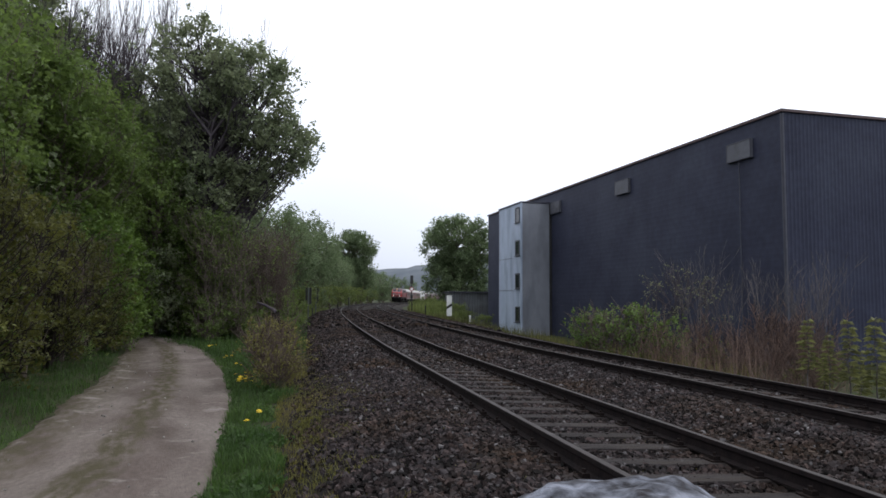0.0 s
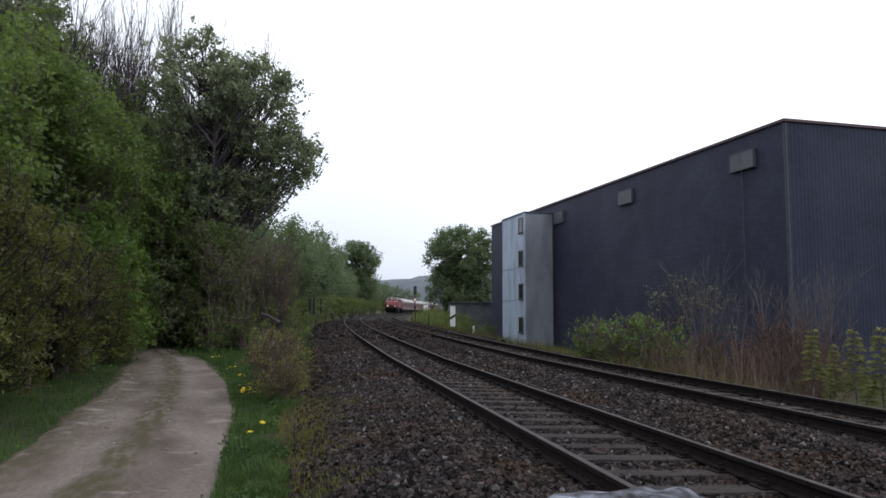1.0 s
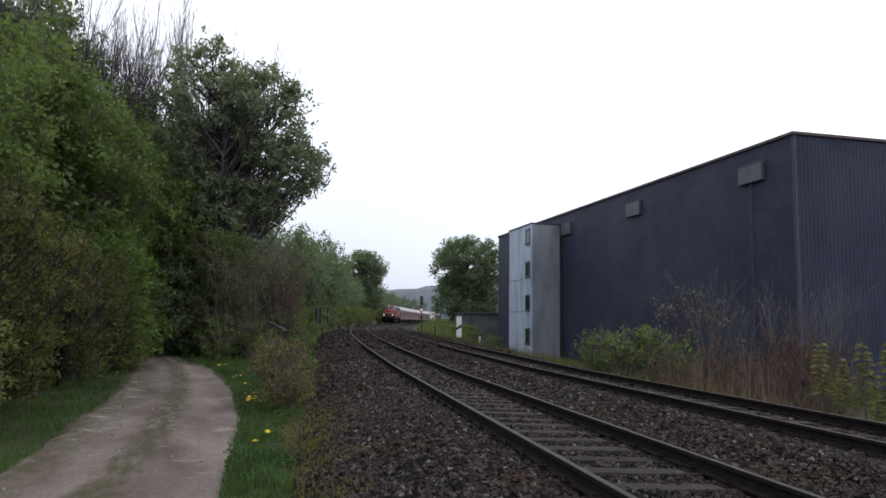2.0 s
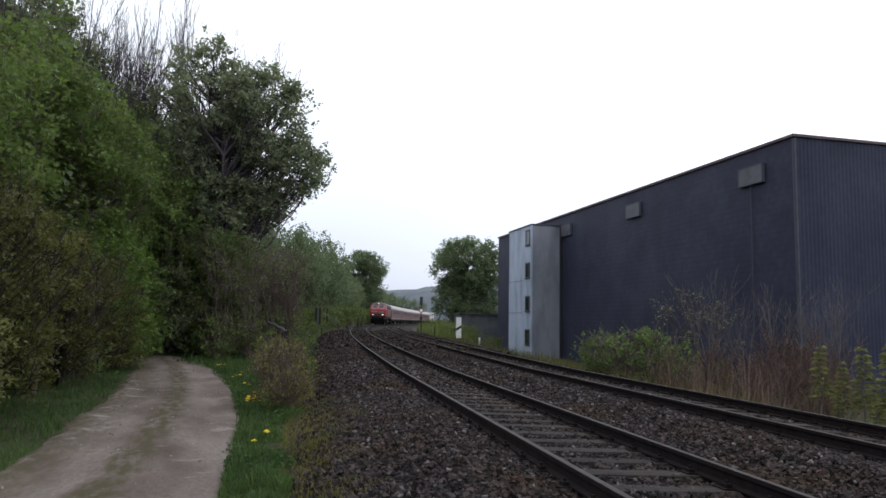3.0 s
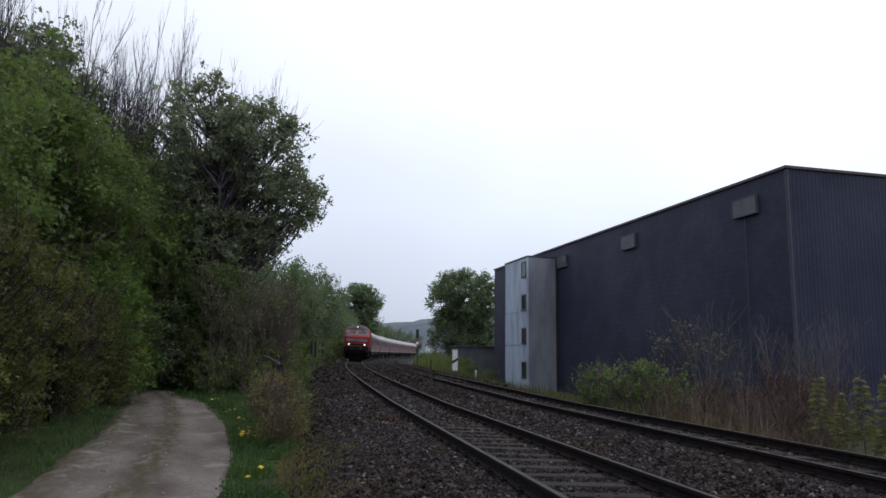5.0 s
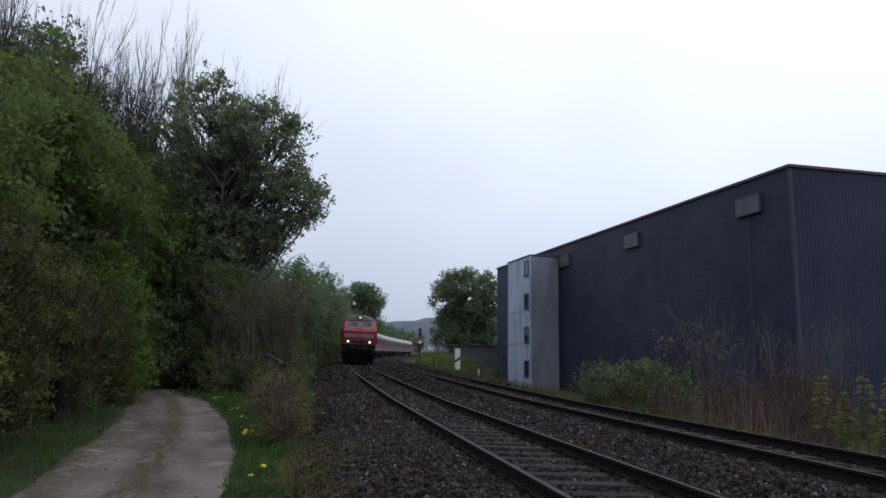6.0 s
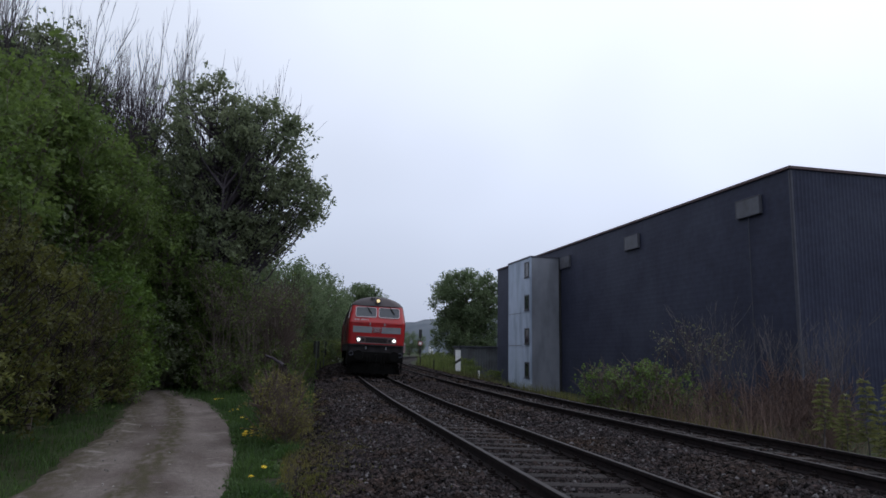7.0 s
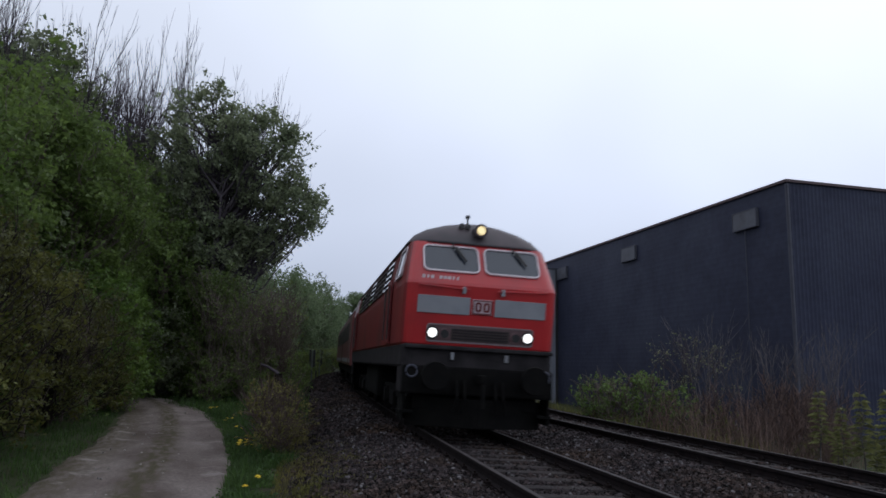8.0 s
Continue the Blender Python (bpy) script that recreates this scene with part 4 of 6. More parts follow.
def bare_tree(name, seed, height, r0, label, spread_=0.45, depth=4, material=None, stems=1, twig=0.012, kids=(6, 4, 4, 4, 4), shrink=(0.42, 0.68)):
    """A leafless tree: limbs that fork again and again and rise steeply."""
    rng = np.random.default_rng(seed)
    t = thing(name, Matrix(), label, "bare tree")
    tubes = Tubes(3)

    def grow(p, d, ln, r, level):
        n = 5 if level < 3 else 4
        pts = [p]
        dirs = d
        for _ in range(n - 1):
            dirs = dirs + rng.normal(0, 0.04, 3) + np.array([0, 0, 0.05])
            dirs = dirs / np.linalg.norm(dirs)
            pts.append(pts[-1] + dirs * ln / (n - 1))
        tubes.add(np.array(pts), np.linspace(r, r * 0.5 if level < depth else twig * 0.5, n))
        if level >= depth:
            return
        for k in range(kids[level]):
            i = n - 1 if k == 0 else rng.integers(1 if level else 2, n)
            side_d = rng.normal(0, 1, 3) * np.array([1, 1, 0.2])
            fan = spread_ * (1.0 if level < 2 else 1.4)
            nd = dirs + fan * side_d / np.linalg.norm(side_d) * (rng.uniform(0.6, 1.4) if k else 0.4)
            nd[2] = abs(nd[2]) + 0.15
            grow(pts[i], nd / np.linalg.norm(nd), ln * rng.uniform(*shrink) * (1.0 if level < 2 else 0.85), max(r * rng.uniform(0.36, 0.52), twig), level + 1)

    for _ in range(stems):
        grow(np.array([rng.normal(0, 0.15 * (stems > 1)), rng.normal(0, 0.15 * (stems > 1)), -0.1]), np.array([rng.normal(0, 0.08), rng.normal(0, 0.08), 1.0]), height * 0.5, r0, 0)
    top = max(float(p[:, 2].max()) for p in tubes.v)
    tubes.v = [p * (height / top) for p in tubes.v]
    tubes.link("trunk", material or M_twig, t)
    return t


def put(ob, x, y, turn=0.0, size=1.0, first=False, sink=0.05):
    m = Matrix.Translation((x, y, float(ground_z(x, y)) - sink)) @ Matrix.Rotation(turn, 4, "Z") @ Matrix.Scale(size, 4)
    if first:
        ob.matrix_basis = m
        return ob
    return copy_thing(ob, m)


def scatter(ob, places):
    for i, (x, y, turn, size) in enumerate(places):
        put(ob, x, y, turn, size, first=(i == 0))


def blades(name, spots, height, width, material, label, category, seed, bend=0.5, kind="stuff", tuft=0.0):
    """Single curved blades or stems, two faces each, rooted at the spots."""
    rng = np.random.default_rng(seed)
    n = len(spots)
    u = lateral(spots[:, 0], spots[:, 1])
    bed = np.interp(u, BED_U, BED_Z, left=-9, right=-9) + np.interp(spots[:, 1], CY, CZ) - CANT * lean_u(u)
    z = np.maximum(ground_z(spots[:, 0], spots[:, 1]), bed)
    root = np.stack([spots[:, 0], spots[:, 1], z - 0.02], 1)
    a = rng.uniform(0, 6.28, n)
    h = height * rng.uniform(0.45, 1.3, n)
    if tuft:
        h = h * np.array([max(0.35, 1 + tuft * (noise.noise((x * 1.6, y * 1.6, seed)) + 0.8 * noise.noise((x * 4.5, y * 4.5, seed + 3)))) for x, y in spots])
    lean = bend * rng.uniform(0.1, 1.0, n) * h
    d = np.stack([np.cos(a), np.sin(a), 0 * a], 1)
    w = np.stack([-np.sin(a), np.cos(a), 0 * a], 1) * (width * rng.uniform(0.6, 1.4, n))[:, None]
    midp = root + d * (lean * 0.35)[:, None] + np.array([0, 0, 1.0]) * (h * 0.62)[:, None]
    tip = root + d * lean[:, None] + np.array([0, 0, 1.0]) * h[:, None]
    v = np.stack([root - w, root + w, midp + w * 0.7, midp - w * 0.7, tip], 1).reshape(-1, 3)
    b = np.arange(n)[:, None] * 5
    f = np.concatenate([b + np.array([[0, 1, 2]]), b + np.array([[0, 2, 3]]), b + np.array([[3, 2, 4]])], 1).reshape(-1, 3)
    return tagged(arrays(name, v, f, material), label, category, kind=kind)


def in_band(n, s0, s1, ulo, uhi, rng, power=1.0):
    """Random places along the line between s0 and s1, denser near s0 for power > 1, and between two offsets given as functions or numbers."""
    s = s0 + (s1 - s0) * rng.uniform(0, 1, n) ** power
    lo = ulo(s) if callable(ulo) else ulo
    hi = uhi(s) if callable(uhi) else uhi
    u = lo + (hi - lo) * rng.uniform(0, 1, n)
    th = np.interp(s, S, TH)
    return np.stack([np.interp(s, S, CX) + u * np.cos(th), np.interp(s, S, CY) - u * np.sin(th)], 1)


# the farm track that bends away into the wood: its two edges, x by y
EDGE_Y = (-6, 0, 5, 8, 10, 12.4, 14.4, 17, 18.2, 22.9, 27.5, 32, 36, 41)
EDGE_R = (0.7, -0.6, -1.65, -2.25, -2.74, -3.3, -3.88, -4.7, -5.05, -6.85, -9.0, -11.7, -14.6, -18.5)
EDGE_L = (-1.9, -3.2, -4.5, -5.05, -5.55, -6.35, -6.95, -7.75, -8.15, -9.85, -11.6, -13.7, -16.2, -19.9)


def path_u(y, f):
    """The x of a line at fraction f from the left to the right edge."""
    return np.interp(y, EDGE_Y, EDGE_L) * (1 - f) + np.interp(y, EDGE_Y, EDGE_R) * f


def gravel_path():
    rng = np.random.default_rng(8)
    ys, cols = np.arange(-6, 41, 0.2), np.linspace(0, 1, 25)
    v, uv = [], []
    for y in ys:
        for c in cols:
            edge = (0.16 * noise.noise((c * 3, y * 1.1, 4)) + 0.10 * noise.noise((c * 3, y * 3.3, 9))) * abs(2 * c - 1)
            x = float(path_u(y, c)) + edge
            rut = -0.035 * (math.exp(-((c - 0.26) / 0.13) ** 2) + math.exp(-((c - 0.76) / 0.13) ** 2)) + 0.004 * noise.noise((x * 2, y * 2, 0))
            drop = -0.09 * max(0, abs(c - 0.5) - 0.44) / 0.06
            v.append((x, y, float(ground_z(x, y)) + 0.06 + rut + drop))
            uv.append((c, y))
    k = len(cols)
    i = np.arange(len(ys) - 1)[:, None] * k + np.arange(k - 1)[None]
    f = np.stack([i, i + 1, i + 1 + k, i + k], -1).reshape(-1, 4)
    m = mat("worn_gravel", (0.108, 0.086, 0.077), (0.172, 0.146, 0.133), 1.0, 0.95, 0.9, 45, stain=(0.070, 0.054, 0.046), stain_scale=0.7, stretch=(1.0, 0.9, 1), grain=(16.0, 0.16))
    n, l = m.node_tree.nodes, m.node_tree.links
    b = n["Principled BSDF"]
    old = b.inputs["Base Color"].links[0].from_socket
    uvn = n.new("ShaderNodeUVMap")
    along = n.new("ShaderNodeVectorMath")  # the grain of the surface runs along the track
    along.operation = "MULTIPLY"
    along.inputs[1].default_value = (3.4, 0.5, 1)
    l.new(uvn.outputs[0], along.inputs[0])
    for old_link in [k for k in l if k.from_node.type == "TEX_COORD"]:
        l.new(along.outputs[0], old_link.to_socket)
    sp = n.new("ShaderNodeSeparateXYZ")
    l.new(uvn.outputs[0], sp.inputs[0])
    rp = n.new("ShaderNodeValToRGB")  # green middle strip and ragged edges between the two wheel tracks
    el = rp.color_ramp.elements
    el[0].position, el[0].color = 0.0, (1, 1, 1, 1)
    el[1].position, el[1].color = 1.0, (1, 1, 1, 1)
    for pos, val in ((0.12, 0.85), (0.24, 0.45), (0.34, 0.08), (0.40, 0.1), (0.47, 1.0), (0.57, 1.0), (0.65, 0.0), (0.93, 0.0), (0.98, 0.6)):
        e = el.new(pos)
        e.color = (val, val, val, 1)
    co = n.new("ShaderNodeTexCoord")
    nz = n.new("ShaderNodeTexNoise")
    nz.inputs["Scale"].default_value, nz.inputs["Detail"].default_value = 1.7, 8
    l.new(co.outputs["Object"], nz.inputs["Vector"])
    wob = n.new("ShaderNodeMath")
    wob.operation = "MULTIPLY_ADD"
    wob.inputs[1].default_value, wob.inputs[2].default_value = 0.16, -0.08
    l.new(nz.outputs["Fac"], wob.inputs[0])
    ad = n.new("ShaderNodeMath")
    l.new(sp.outputs[0], ad.inputs[0])
    l.new(wob.outputs[0], ad.inputs[1])
    l.new(ad.outputs[0], rp.inputs[0])
    nz2 = n.new("ShaderNodeTexNoise")
    nz2.inputs["Scale"].default_value, nz2.inputs["Detail"].default_value = 5.0, 6
    sq = n.new("ShaderNodeVectorMath")
    sq.operation = "MULTIPLY"
    sq.inputs[1].default_value = (4.2, 0.45, 1)
    l.new(uvn.outputs[0], sq.inputs[0])
    l.new(sq.outputs[0], nz2.inputs["Vector"])
    mr = n.new("ShaderNodeMapRange")
    mr.inputs[1].default_value, mr.inputs[2].default_value = 0.32, 0.58
    l.new(nz2.outputs["Fac"], mr.inputs[0])
    mu = n.new("ShaderNodeMath")
    mu.operation = "MULTIPLY"
    l.new(rp.outputs[0], mu.inputs[0])
    l.new(mr.outputs[0], mu.inputs[1])
    mx = n.new("ShaderNodeMix")
    mx.data_type = "RGBA"
    mx.inputs[7].default_value = (0.060, 0.052, 0.030, 1)
    l.new(mu.outputs[0], mx.inputs[0])
    l.new(old, mx.inputs[6])
    l.new(mx.outputs[2], b.inputs["Base Color"])
    across = n.new("ShaderNodeVectorMath")  # pale, worn-through patches that lie across the ruts
    across.operation = "MULTIPLY"
    across.inputs[1].default_value = (1.7, 0.75, 1)
    l.new(uvn.outputs[0], across.inputs[0])
    nz3 = n.new("ShaderNodeTexNoise")
    nz3.inputs["Scale"].default_value, nz3.inputs["Detail"].default_value, nz3.inputs["Roughness"].default_value = 1.6, 7, 0.65
    l.new(across.outputs[0], nz3.inputs["Vector"])
    worn = n.new("ShaderNodeMapRange")
    worn.inputs[1].default_value, worn.inputs[2].default_value, worn.inputs[4].default_value = 0.58, 0.66, 0.75
    l.new(nz3.outputs["Fac"], worn.inputs[0])
    pale = n.new("ShaderNodeMix")
    pale.data_type = "RGBA"
    pale.inputs[7].default_value = (0.235, 0.208, 0.195, 1)
    l.new(worn.outputs[0], pale.inputs[0])
    l.new(mx.outputs[2], pale.inputs[6])
    l.new(pale.outputs[2], b.inputs["Base Color"])
    ob = arrays("gravel_path", v, f, m, smooth=True)
    lay = ob.data.uv_layers.new(name="UVMap")
    lay.data.foreach_set("uv", np.array(uv, np.float32)[f.ravel()].ravel())
    tagged(ob, "pale gravel farm track with two worn wheel ruts", "path", kind="structure")
    # a few loose pale stones on it
    pts = np.stack([rng.uniform(0.1, 0.95, 70), rng.uniform(6.5, 24, 70)], 1)
    xy = np.stack([path_u(pts[:, 1], pts[:, 0]), pts[:, 1]], 1)
    pebbles("loose_stones", xy, rng.uniform(0.008, 0.03, 70), 0.05, mat("pale_pebble", (0.16, 0.145, 0.13), (0.27, 0.25, 0.23), 9, 0.9, rand="island", spread=0.4),
            "loose pale pebbles on the farm track", "pebbles", 31)


def pebbles(name, xy, size, lift, material, label, category, seed, z=None):
    """Broken stones: cubes with pushed corners, half sunk."""
    rng = np.random.default_rng(seed)
    n = len(xy)
    base = np.array([(x, y, zz) for x in (-1, 1) for y in (-1, 1) for zz in (-1, 1)], float)
    q = np.array([(0, 1, 3, 2), (4, 6, 7, 5), (0, 4, 5, 1), (2, 3, 7, 6), (1, 5, 7, 3), (0, 2, 6, 4)])
    p = base[None] * (1 + rng.uniform(-0.45, 0.25, (n, 8, 3))) * rng.uniform(0.65, 1.25, (n, 1, 3)) * size[:, None, None] * 0.58
    ax = rng.normal(0, 1, (n, 4))
    ax /= np.linalg.norm(ax, axis=1, keepdims=True)
    w, x, y, zq = ax.T
    R = np.stack([1 - 2 * (y * y + zq * zq), 2 * (x * y - zq * w), 2 * (x * zq + y * w), 2 * (x * y + zq * w), 1 - 2 * (x * x + zq * zq), 2 * (y * zq - x * w),
                  2 * (x * zq - y * w), 2 * (y * zq + x * w), 1 - 2 * (x * x + y * y)], 1).reshape(n, 3, 3)
    p = np.einsum("nij,nkj->nki", R, p)
    zz = (ground_z(xy[:, 0], xy[:, 1]) if z is None else z) + lift
    p = p + np.concatenate([xy, zz[:, None]], 1)[:, None]
    f = (q[None] + 8 * np.arange(n)[:, None, None]).reshape(-1, 4)
    return tagged(arrays(name, p.reshape(-1, 3), f, material), label, category, kind="stuff")


def ballast_stones():
    rng = np.random.default_rng(12)
    for name, s0, s1, n, size in (("ballast_stones", -7.0, 4.5, 9000, 0.075), ("ballast_stones", 4.5, 15.0, 60000, 0.036), ("ballast_stones", 15.0, 34.0, 30000, 0.052), ("ballast_stones", 34.0, 70.0, 9000, 0.12)):
        s = rng.uniform(s0, s1, n)
        u = rng.uniform(-3.15, 6.6, n)
        keep = np.ones(n, bool)
        for u0 in (0.0, SPACING):
            for r in (-GAUGE / 2, GAUGE / 2):
                keep &= np.abs(u - u0 - r) > 0.085
            near = np.abs(u - u0) < 1.28  # most sleeper tops lie bare between the rails
            phase = ((s + 12.78) / 0.62 + 0.5) % 1.0 - 0.5
            inside = near & (np.abs(phase * 0.62 + 0.035 + 0.02 * np.sin(s * 9 + u * 2.2)) < 0.05)
            keep &= ~(inside & (rng.uniform(0, 1, n) < np.where(np.abs(u - u0) < 0.72, 0.93, 0.4)))
        edge = np.clip((u + 3.05) / 0.5 + 0.35 * np.sin(s * 1.7) + 0.3 * np.sin(s * 4.1), 0, 1)
        keep &= rng.uniform(0, 1, n) < 0.12 + 0.88 * edge
        s, u = s[keep], u[keep]
        th = np.interp(s, S, TH)
        xy = np.stack([np.interp(s, S, CX) + u * np.cos(th), np.interp(s, S, CY) - u * np.sin(th)], 1)
        z = np.interp(u, BED_U, BED_Z) + np.interp(s, S, CZ) - CANT * lean_u(u)
        pebbles(name, xy, size * rng.uniform(0.55, 1.3, len(xy)), size * 0.38, M_stone, "dark grey-brown crushed ballast stones", "ballast stones", 77, z)
    # scattered pale chips and a thin moss between the sleepers of the first track
    s, u = rng.uniform(5, 24, 2600), rng.uniform(-2.4, 6.3, 2600)
    keep = (np.abs(np.abs(u) - GAUGE / 2) > 0.1) & (np.abs(np.abs(u - SPACING) - GAUGE / 2) > 0.1)
    s, u = s[keep], u[keep]
    th = np.interp(s, S, TH)
    xy = np.stack([np.interp(s, S, CX) + u * np.cos(th), np.interp(s, S, CY) - u * np.sin(th)], 1)
    z = np.interp(u, BED_U, BED_Z) + np.interp(s, S, CZ) - CANT * lean_u(u)
    pebbles("pale_chips", xy, rng.uniform(0.02, 0.042, len(xy)) * (0.7 + s / 30), 0.026, mat("pale_chip", (0.055, 0.05, 0.052), (0.12, 0.112, 0.114), 9, 0.9, rand="island", spread=0.5), "scattered pale stone chips on the ballast", "stone chips", 78, z)
    s, u = rng.uniform(5, 13, 9000), rng.uniform(-2.6, 0.62, 9000)
    wave = np.array([noise.noise((p * 1.3, q * 1.3, 7)) + 0.6 * noise.noise((p * 4, q * 4, 8)) for p, q in zip(s, u)])
    keep = (wave > 0.24) & (np.abs(u + GAUGE / 2) > 0.1)
    s, u = s[keep], u[keep]
    th = np.interp(s, S, TH)
    p = np.stack([np.interp(s, S, CX) + u * np.cos(th), np.interp(s, S, CY) - u * np.sin(th)], 1)
    blades("ballast_weeds", p, 0.045, 0.006, M_grass_dry, "thin low weeds growing through the ballast", "weeds", 79, 0.9)


def woods():
    # the large maple at the bend of the farm track
    maple = tree("maple_tree", 3, 15.6, 0.20, [(-1.0, 0, 13.0, 2.7, 3.0, 3.2, 120), (2.2, 0, 12.2, 2.3, 2.5, 2.8, 100), (3.9, 0, 9.6, 1.5, 2.0, 1.6, 50), (-2.6, 0, 8.4, 2.3, 2.5, 3.6, 54),
                 (0.2, -0.8, 6.4, 2.6, 2.2, 2.2, 46), (1.9, 0.4, 7.4, 1.3, 1.6, 1.3, 26), (2.7, -0.2, 8.0, 1.2, 1.5, 1.2, 24), (-0.8, -1.4, 8.8, 1.9, 1.2, 2.0, 36)], 0.18, 88, 0.48,
                 M_twig, M_leaf_dark, "tall dark green maple with dense new leaves", "tree", stems=6, twigs=2, shoots=26)
    scatter(maple, [(-11.5, 36.0, 0.0, 1.0), (-21.5, 30.0, 2.1, 0.8), (-15.5, 46.0, 4.0, 0.82), (-25.0, 27.0, 1.2, 0.95), (-24.5, 42.0, 5.2, 1.1), (-21.8, 35.0, 3.1, 1.1), (-18.8, 44.0, 0.6, 0.95)])
    ash = bare_tree("ash_tree", 5, 19.0, 0.16, "tall leafless ash with fine grey upright twigs", 0.27, 4, twig=0.011, kids=(8, 6, 5, 3), shrink=(0.44, 0.7))
    scatter(ash, [(-21.0, 37.5, 0.0, 1.06), (-24.5, 38.0, 1.0, 1.12), (-18.6, 38.0, 2.2, 1.06), (-14.6, 43.0, 3.1, 1.14), (-13.0, 45.5, 4.4, 1.0), (-16.5, 36.5, 5.3, 0.98),
                  (-23.0, 33.0, 0.5, 1.0), (-19.6, 34.5, 2.9, 1.0), (-13.4, 43.6, 1.9, 1.12), (-17.6, 40.5, 0.9, 1.08), (-20.0, 41.5, 4.9, 1.14), (-16.4, 39.0, 1.4, 1.0),
                  (-22.4, 35.6, 3.7, 1.06), (-18.0, 33.0, 5.9, 0.92), (-20.8, 33.0, 1.1, 0.98), (-17.4, 37.2, 0.3, 1.02), (-19.4, 36.4, 4.1, 1.05),
                  (-22.8, 30.8, 4.3, 0.98), (-18.9, 30.4, 0.8, 0.86), (-24.6, 33.6, 5.6, 1.06), (-13.9, 47.0, 5.0, 1.1), (-14.2, 48.5, 0.4, 1.12), (-26.5, 37.0, 3.4, 1.12), (-25.6, 41.0, 1.7, 1.15), (-22.6, 40.0, 2.6, 1.12), (-27.6, 42.0, 0.2, 1.2)])
    green = tree("young_maple", 11, 9.6, 0.10, [(0, 0, 6.2, 2.2, 2.2, 3.4, 76), (0.4, 0, 3.2, 1.8, 1.8, 2.2, 36)], 0.16, 84, 0.5, M_bark, M_leaf_mid,
                 "slender young tree with fresh green leaves", "tree", stems=3, twigs=1, shoots=10)
    scatter(green, [(-13.9, 20.5, 0.0, 1.08), (-16.5, 22.5, 1.0, 1.2), (-13.4, 27.5, 2.0, 0.95), (-18.5, 26.0, 3.3, 1.15), (-12.9, 33.5, 4.0, 0.85), (-16.6, 31.0, 5.1, 0.95),
                    (-20.5, 23.0, 0.7, 1.16), (-12.6, 16.8, 2.6, 0.9), (-14.6, 30.5, 0.5, 0.9), (-17.8, 35.0, 2.4, 1.0), (-14.9, 35.5, 1.7, 0.95), (-19.6, 31.5, 3.4, 1.1), (-16.4, 19.4, 4.4, 1.0),
                    (-9.8, 37.0, 5.3, 0.52), (-9.6, 40.5, 2.1, 0.5), (-11.0, 33.4, 0.9, 0.62), (-15.4, 32.5, 2.9, 1.1), (-17.4, 32.0, 0.2, 1.2), (-13.9, 34.2, 4.7, 1.0),
                    (-15.0, 26.5, 1.2, 1.15), (-15.8, 25.0, 5.5, 1.24), (-17.2, 28.0, 3.0, 1.22), (-10.2, 33.0, 2.2, 0.6), (-19.0, 37.0, 2.0, 1.4), (-20.2, 34.0, 5.0, 1.55)])
    sapling = tree("wood_edge_sapling", 13, 5.0, 0.026, [(0, 0, 3.4, 0.9, 0.9, 1.5, 26), (0, 0, 1.5, 0.8, 0.8, 0.9, 10)], 0.10, 16, 0.32, M_bark, M_leaf_soft,
                   "thin grey-stemmed sapling with sparse young leaves", "sapling", stems=5, twigs=3, shoots=8)
    scatter(sapling, [(-9.6, 31.4, 0.0, 1.0), (-8.9, 32.6, 1.4, 1.1), (-8.3, 31.2, 2.8, 0.85), (-7.7, 33.0, 4.2, 1.05), (-7.4, 35.0, 5.6, 1.1), (-10.4, 32.4, 0.7, 1.2), (-8.0, 37.5, 2.1, 1.2),
                      (-8.8, 35.2, 3.5, 1.15), (-11.6, 34.0, 4.9, 1.25), (-9.4, 44.0, 3.0, 1.0), (-12.4, 24.6, 0.4, 0.9), (-10.4, 20.4, 2.0, 0.85), (-9.2, 16.4, 5.0, 0.7)])
    bright = tree("hazel_bush", 17, 4.6, 0.05, [(0, 0, 3.0, 1.5, 1.5, 1.7, 60), (0, 0, 1.4, 1.3, 1.3, 1.1, 28)], 0.135, 60, 0.36, M_bark, M_leaf_bright,
                  "leafy hazel bush with bright spring green leaves", "bush", stems=4)
    scatter(bright, [(-11.4, 25.2, 0.0, 1.0), (-12.8, 23.0, 2.0, 0.9), (-9.9, 15.6, 1.2, 0.62), (-14.6, 18.3, 4.1, 1.75), (-13.0, 30.0, 0.4, 0.95), (-16.4, 21.4, 3.0, 1.6), (-10.3, 34.4, 2.5, 0.9), (-11.2, 33.4, 3.3, 0.9), (-13.2, 26.0, 1.4, 1.1), (-13.0, 36.4, 0.7, 1.1), (-15.8, 34.4, 2.7, 1.0), (-12.4, 35.2, 4.4, 0.75), (-11.9, 34.0, 1.0, 0.5)])
    olive = tree("olive_shrub", 23, 4.4, 0.045, [(0, 0, 2.7, 1.6, 1.6, 1.7, 70), (0, 0, 1.0, 1.5, 1.5, 0.9, 30)], 0.085, 70, 0.28, M_bark_dark, M_leaf_olive,
                 "twiggy shrub with sparse olive-yellow young leaves", "bush", stems=6, twigs=2)
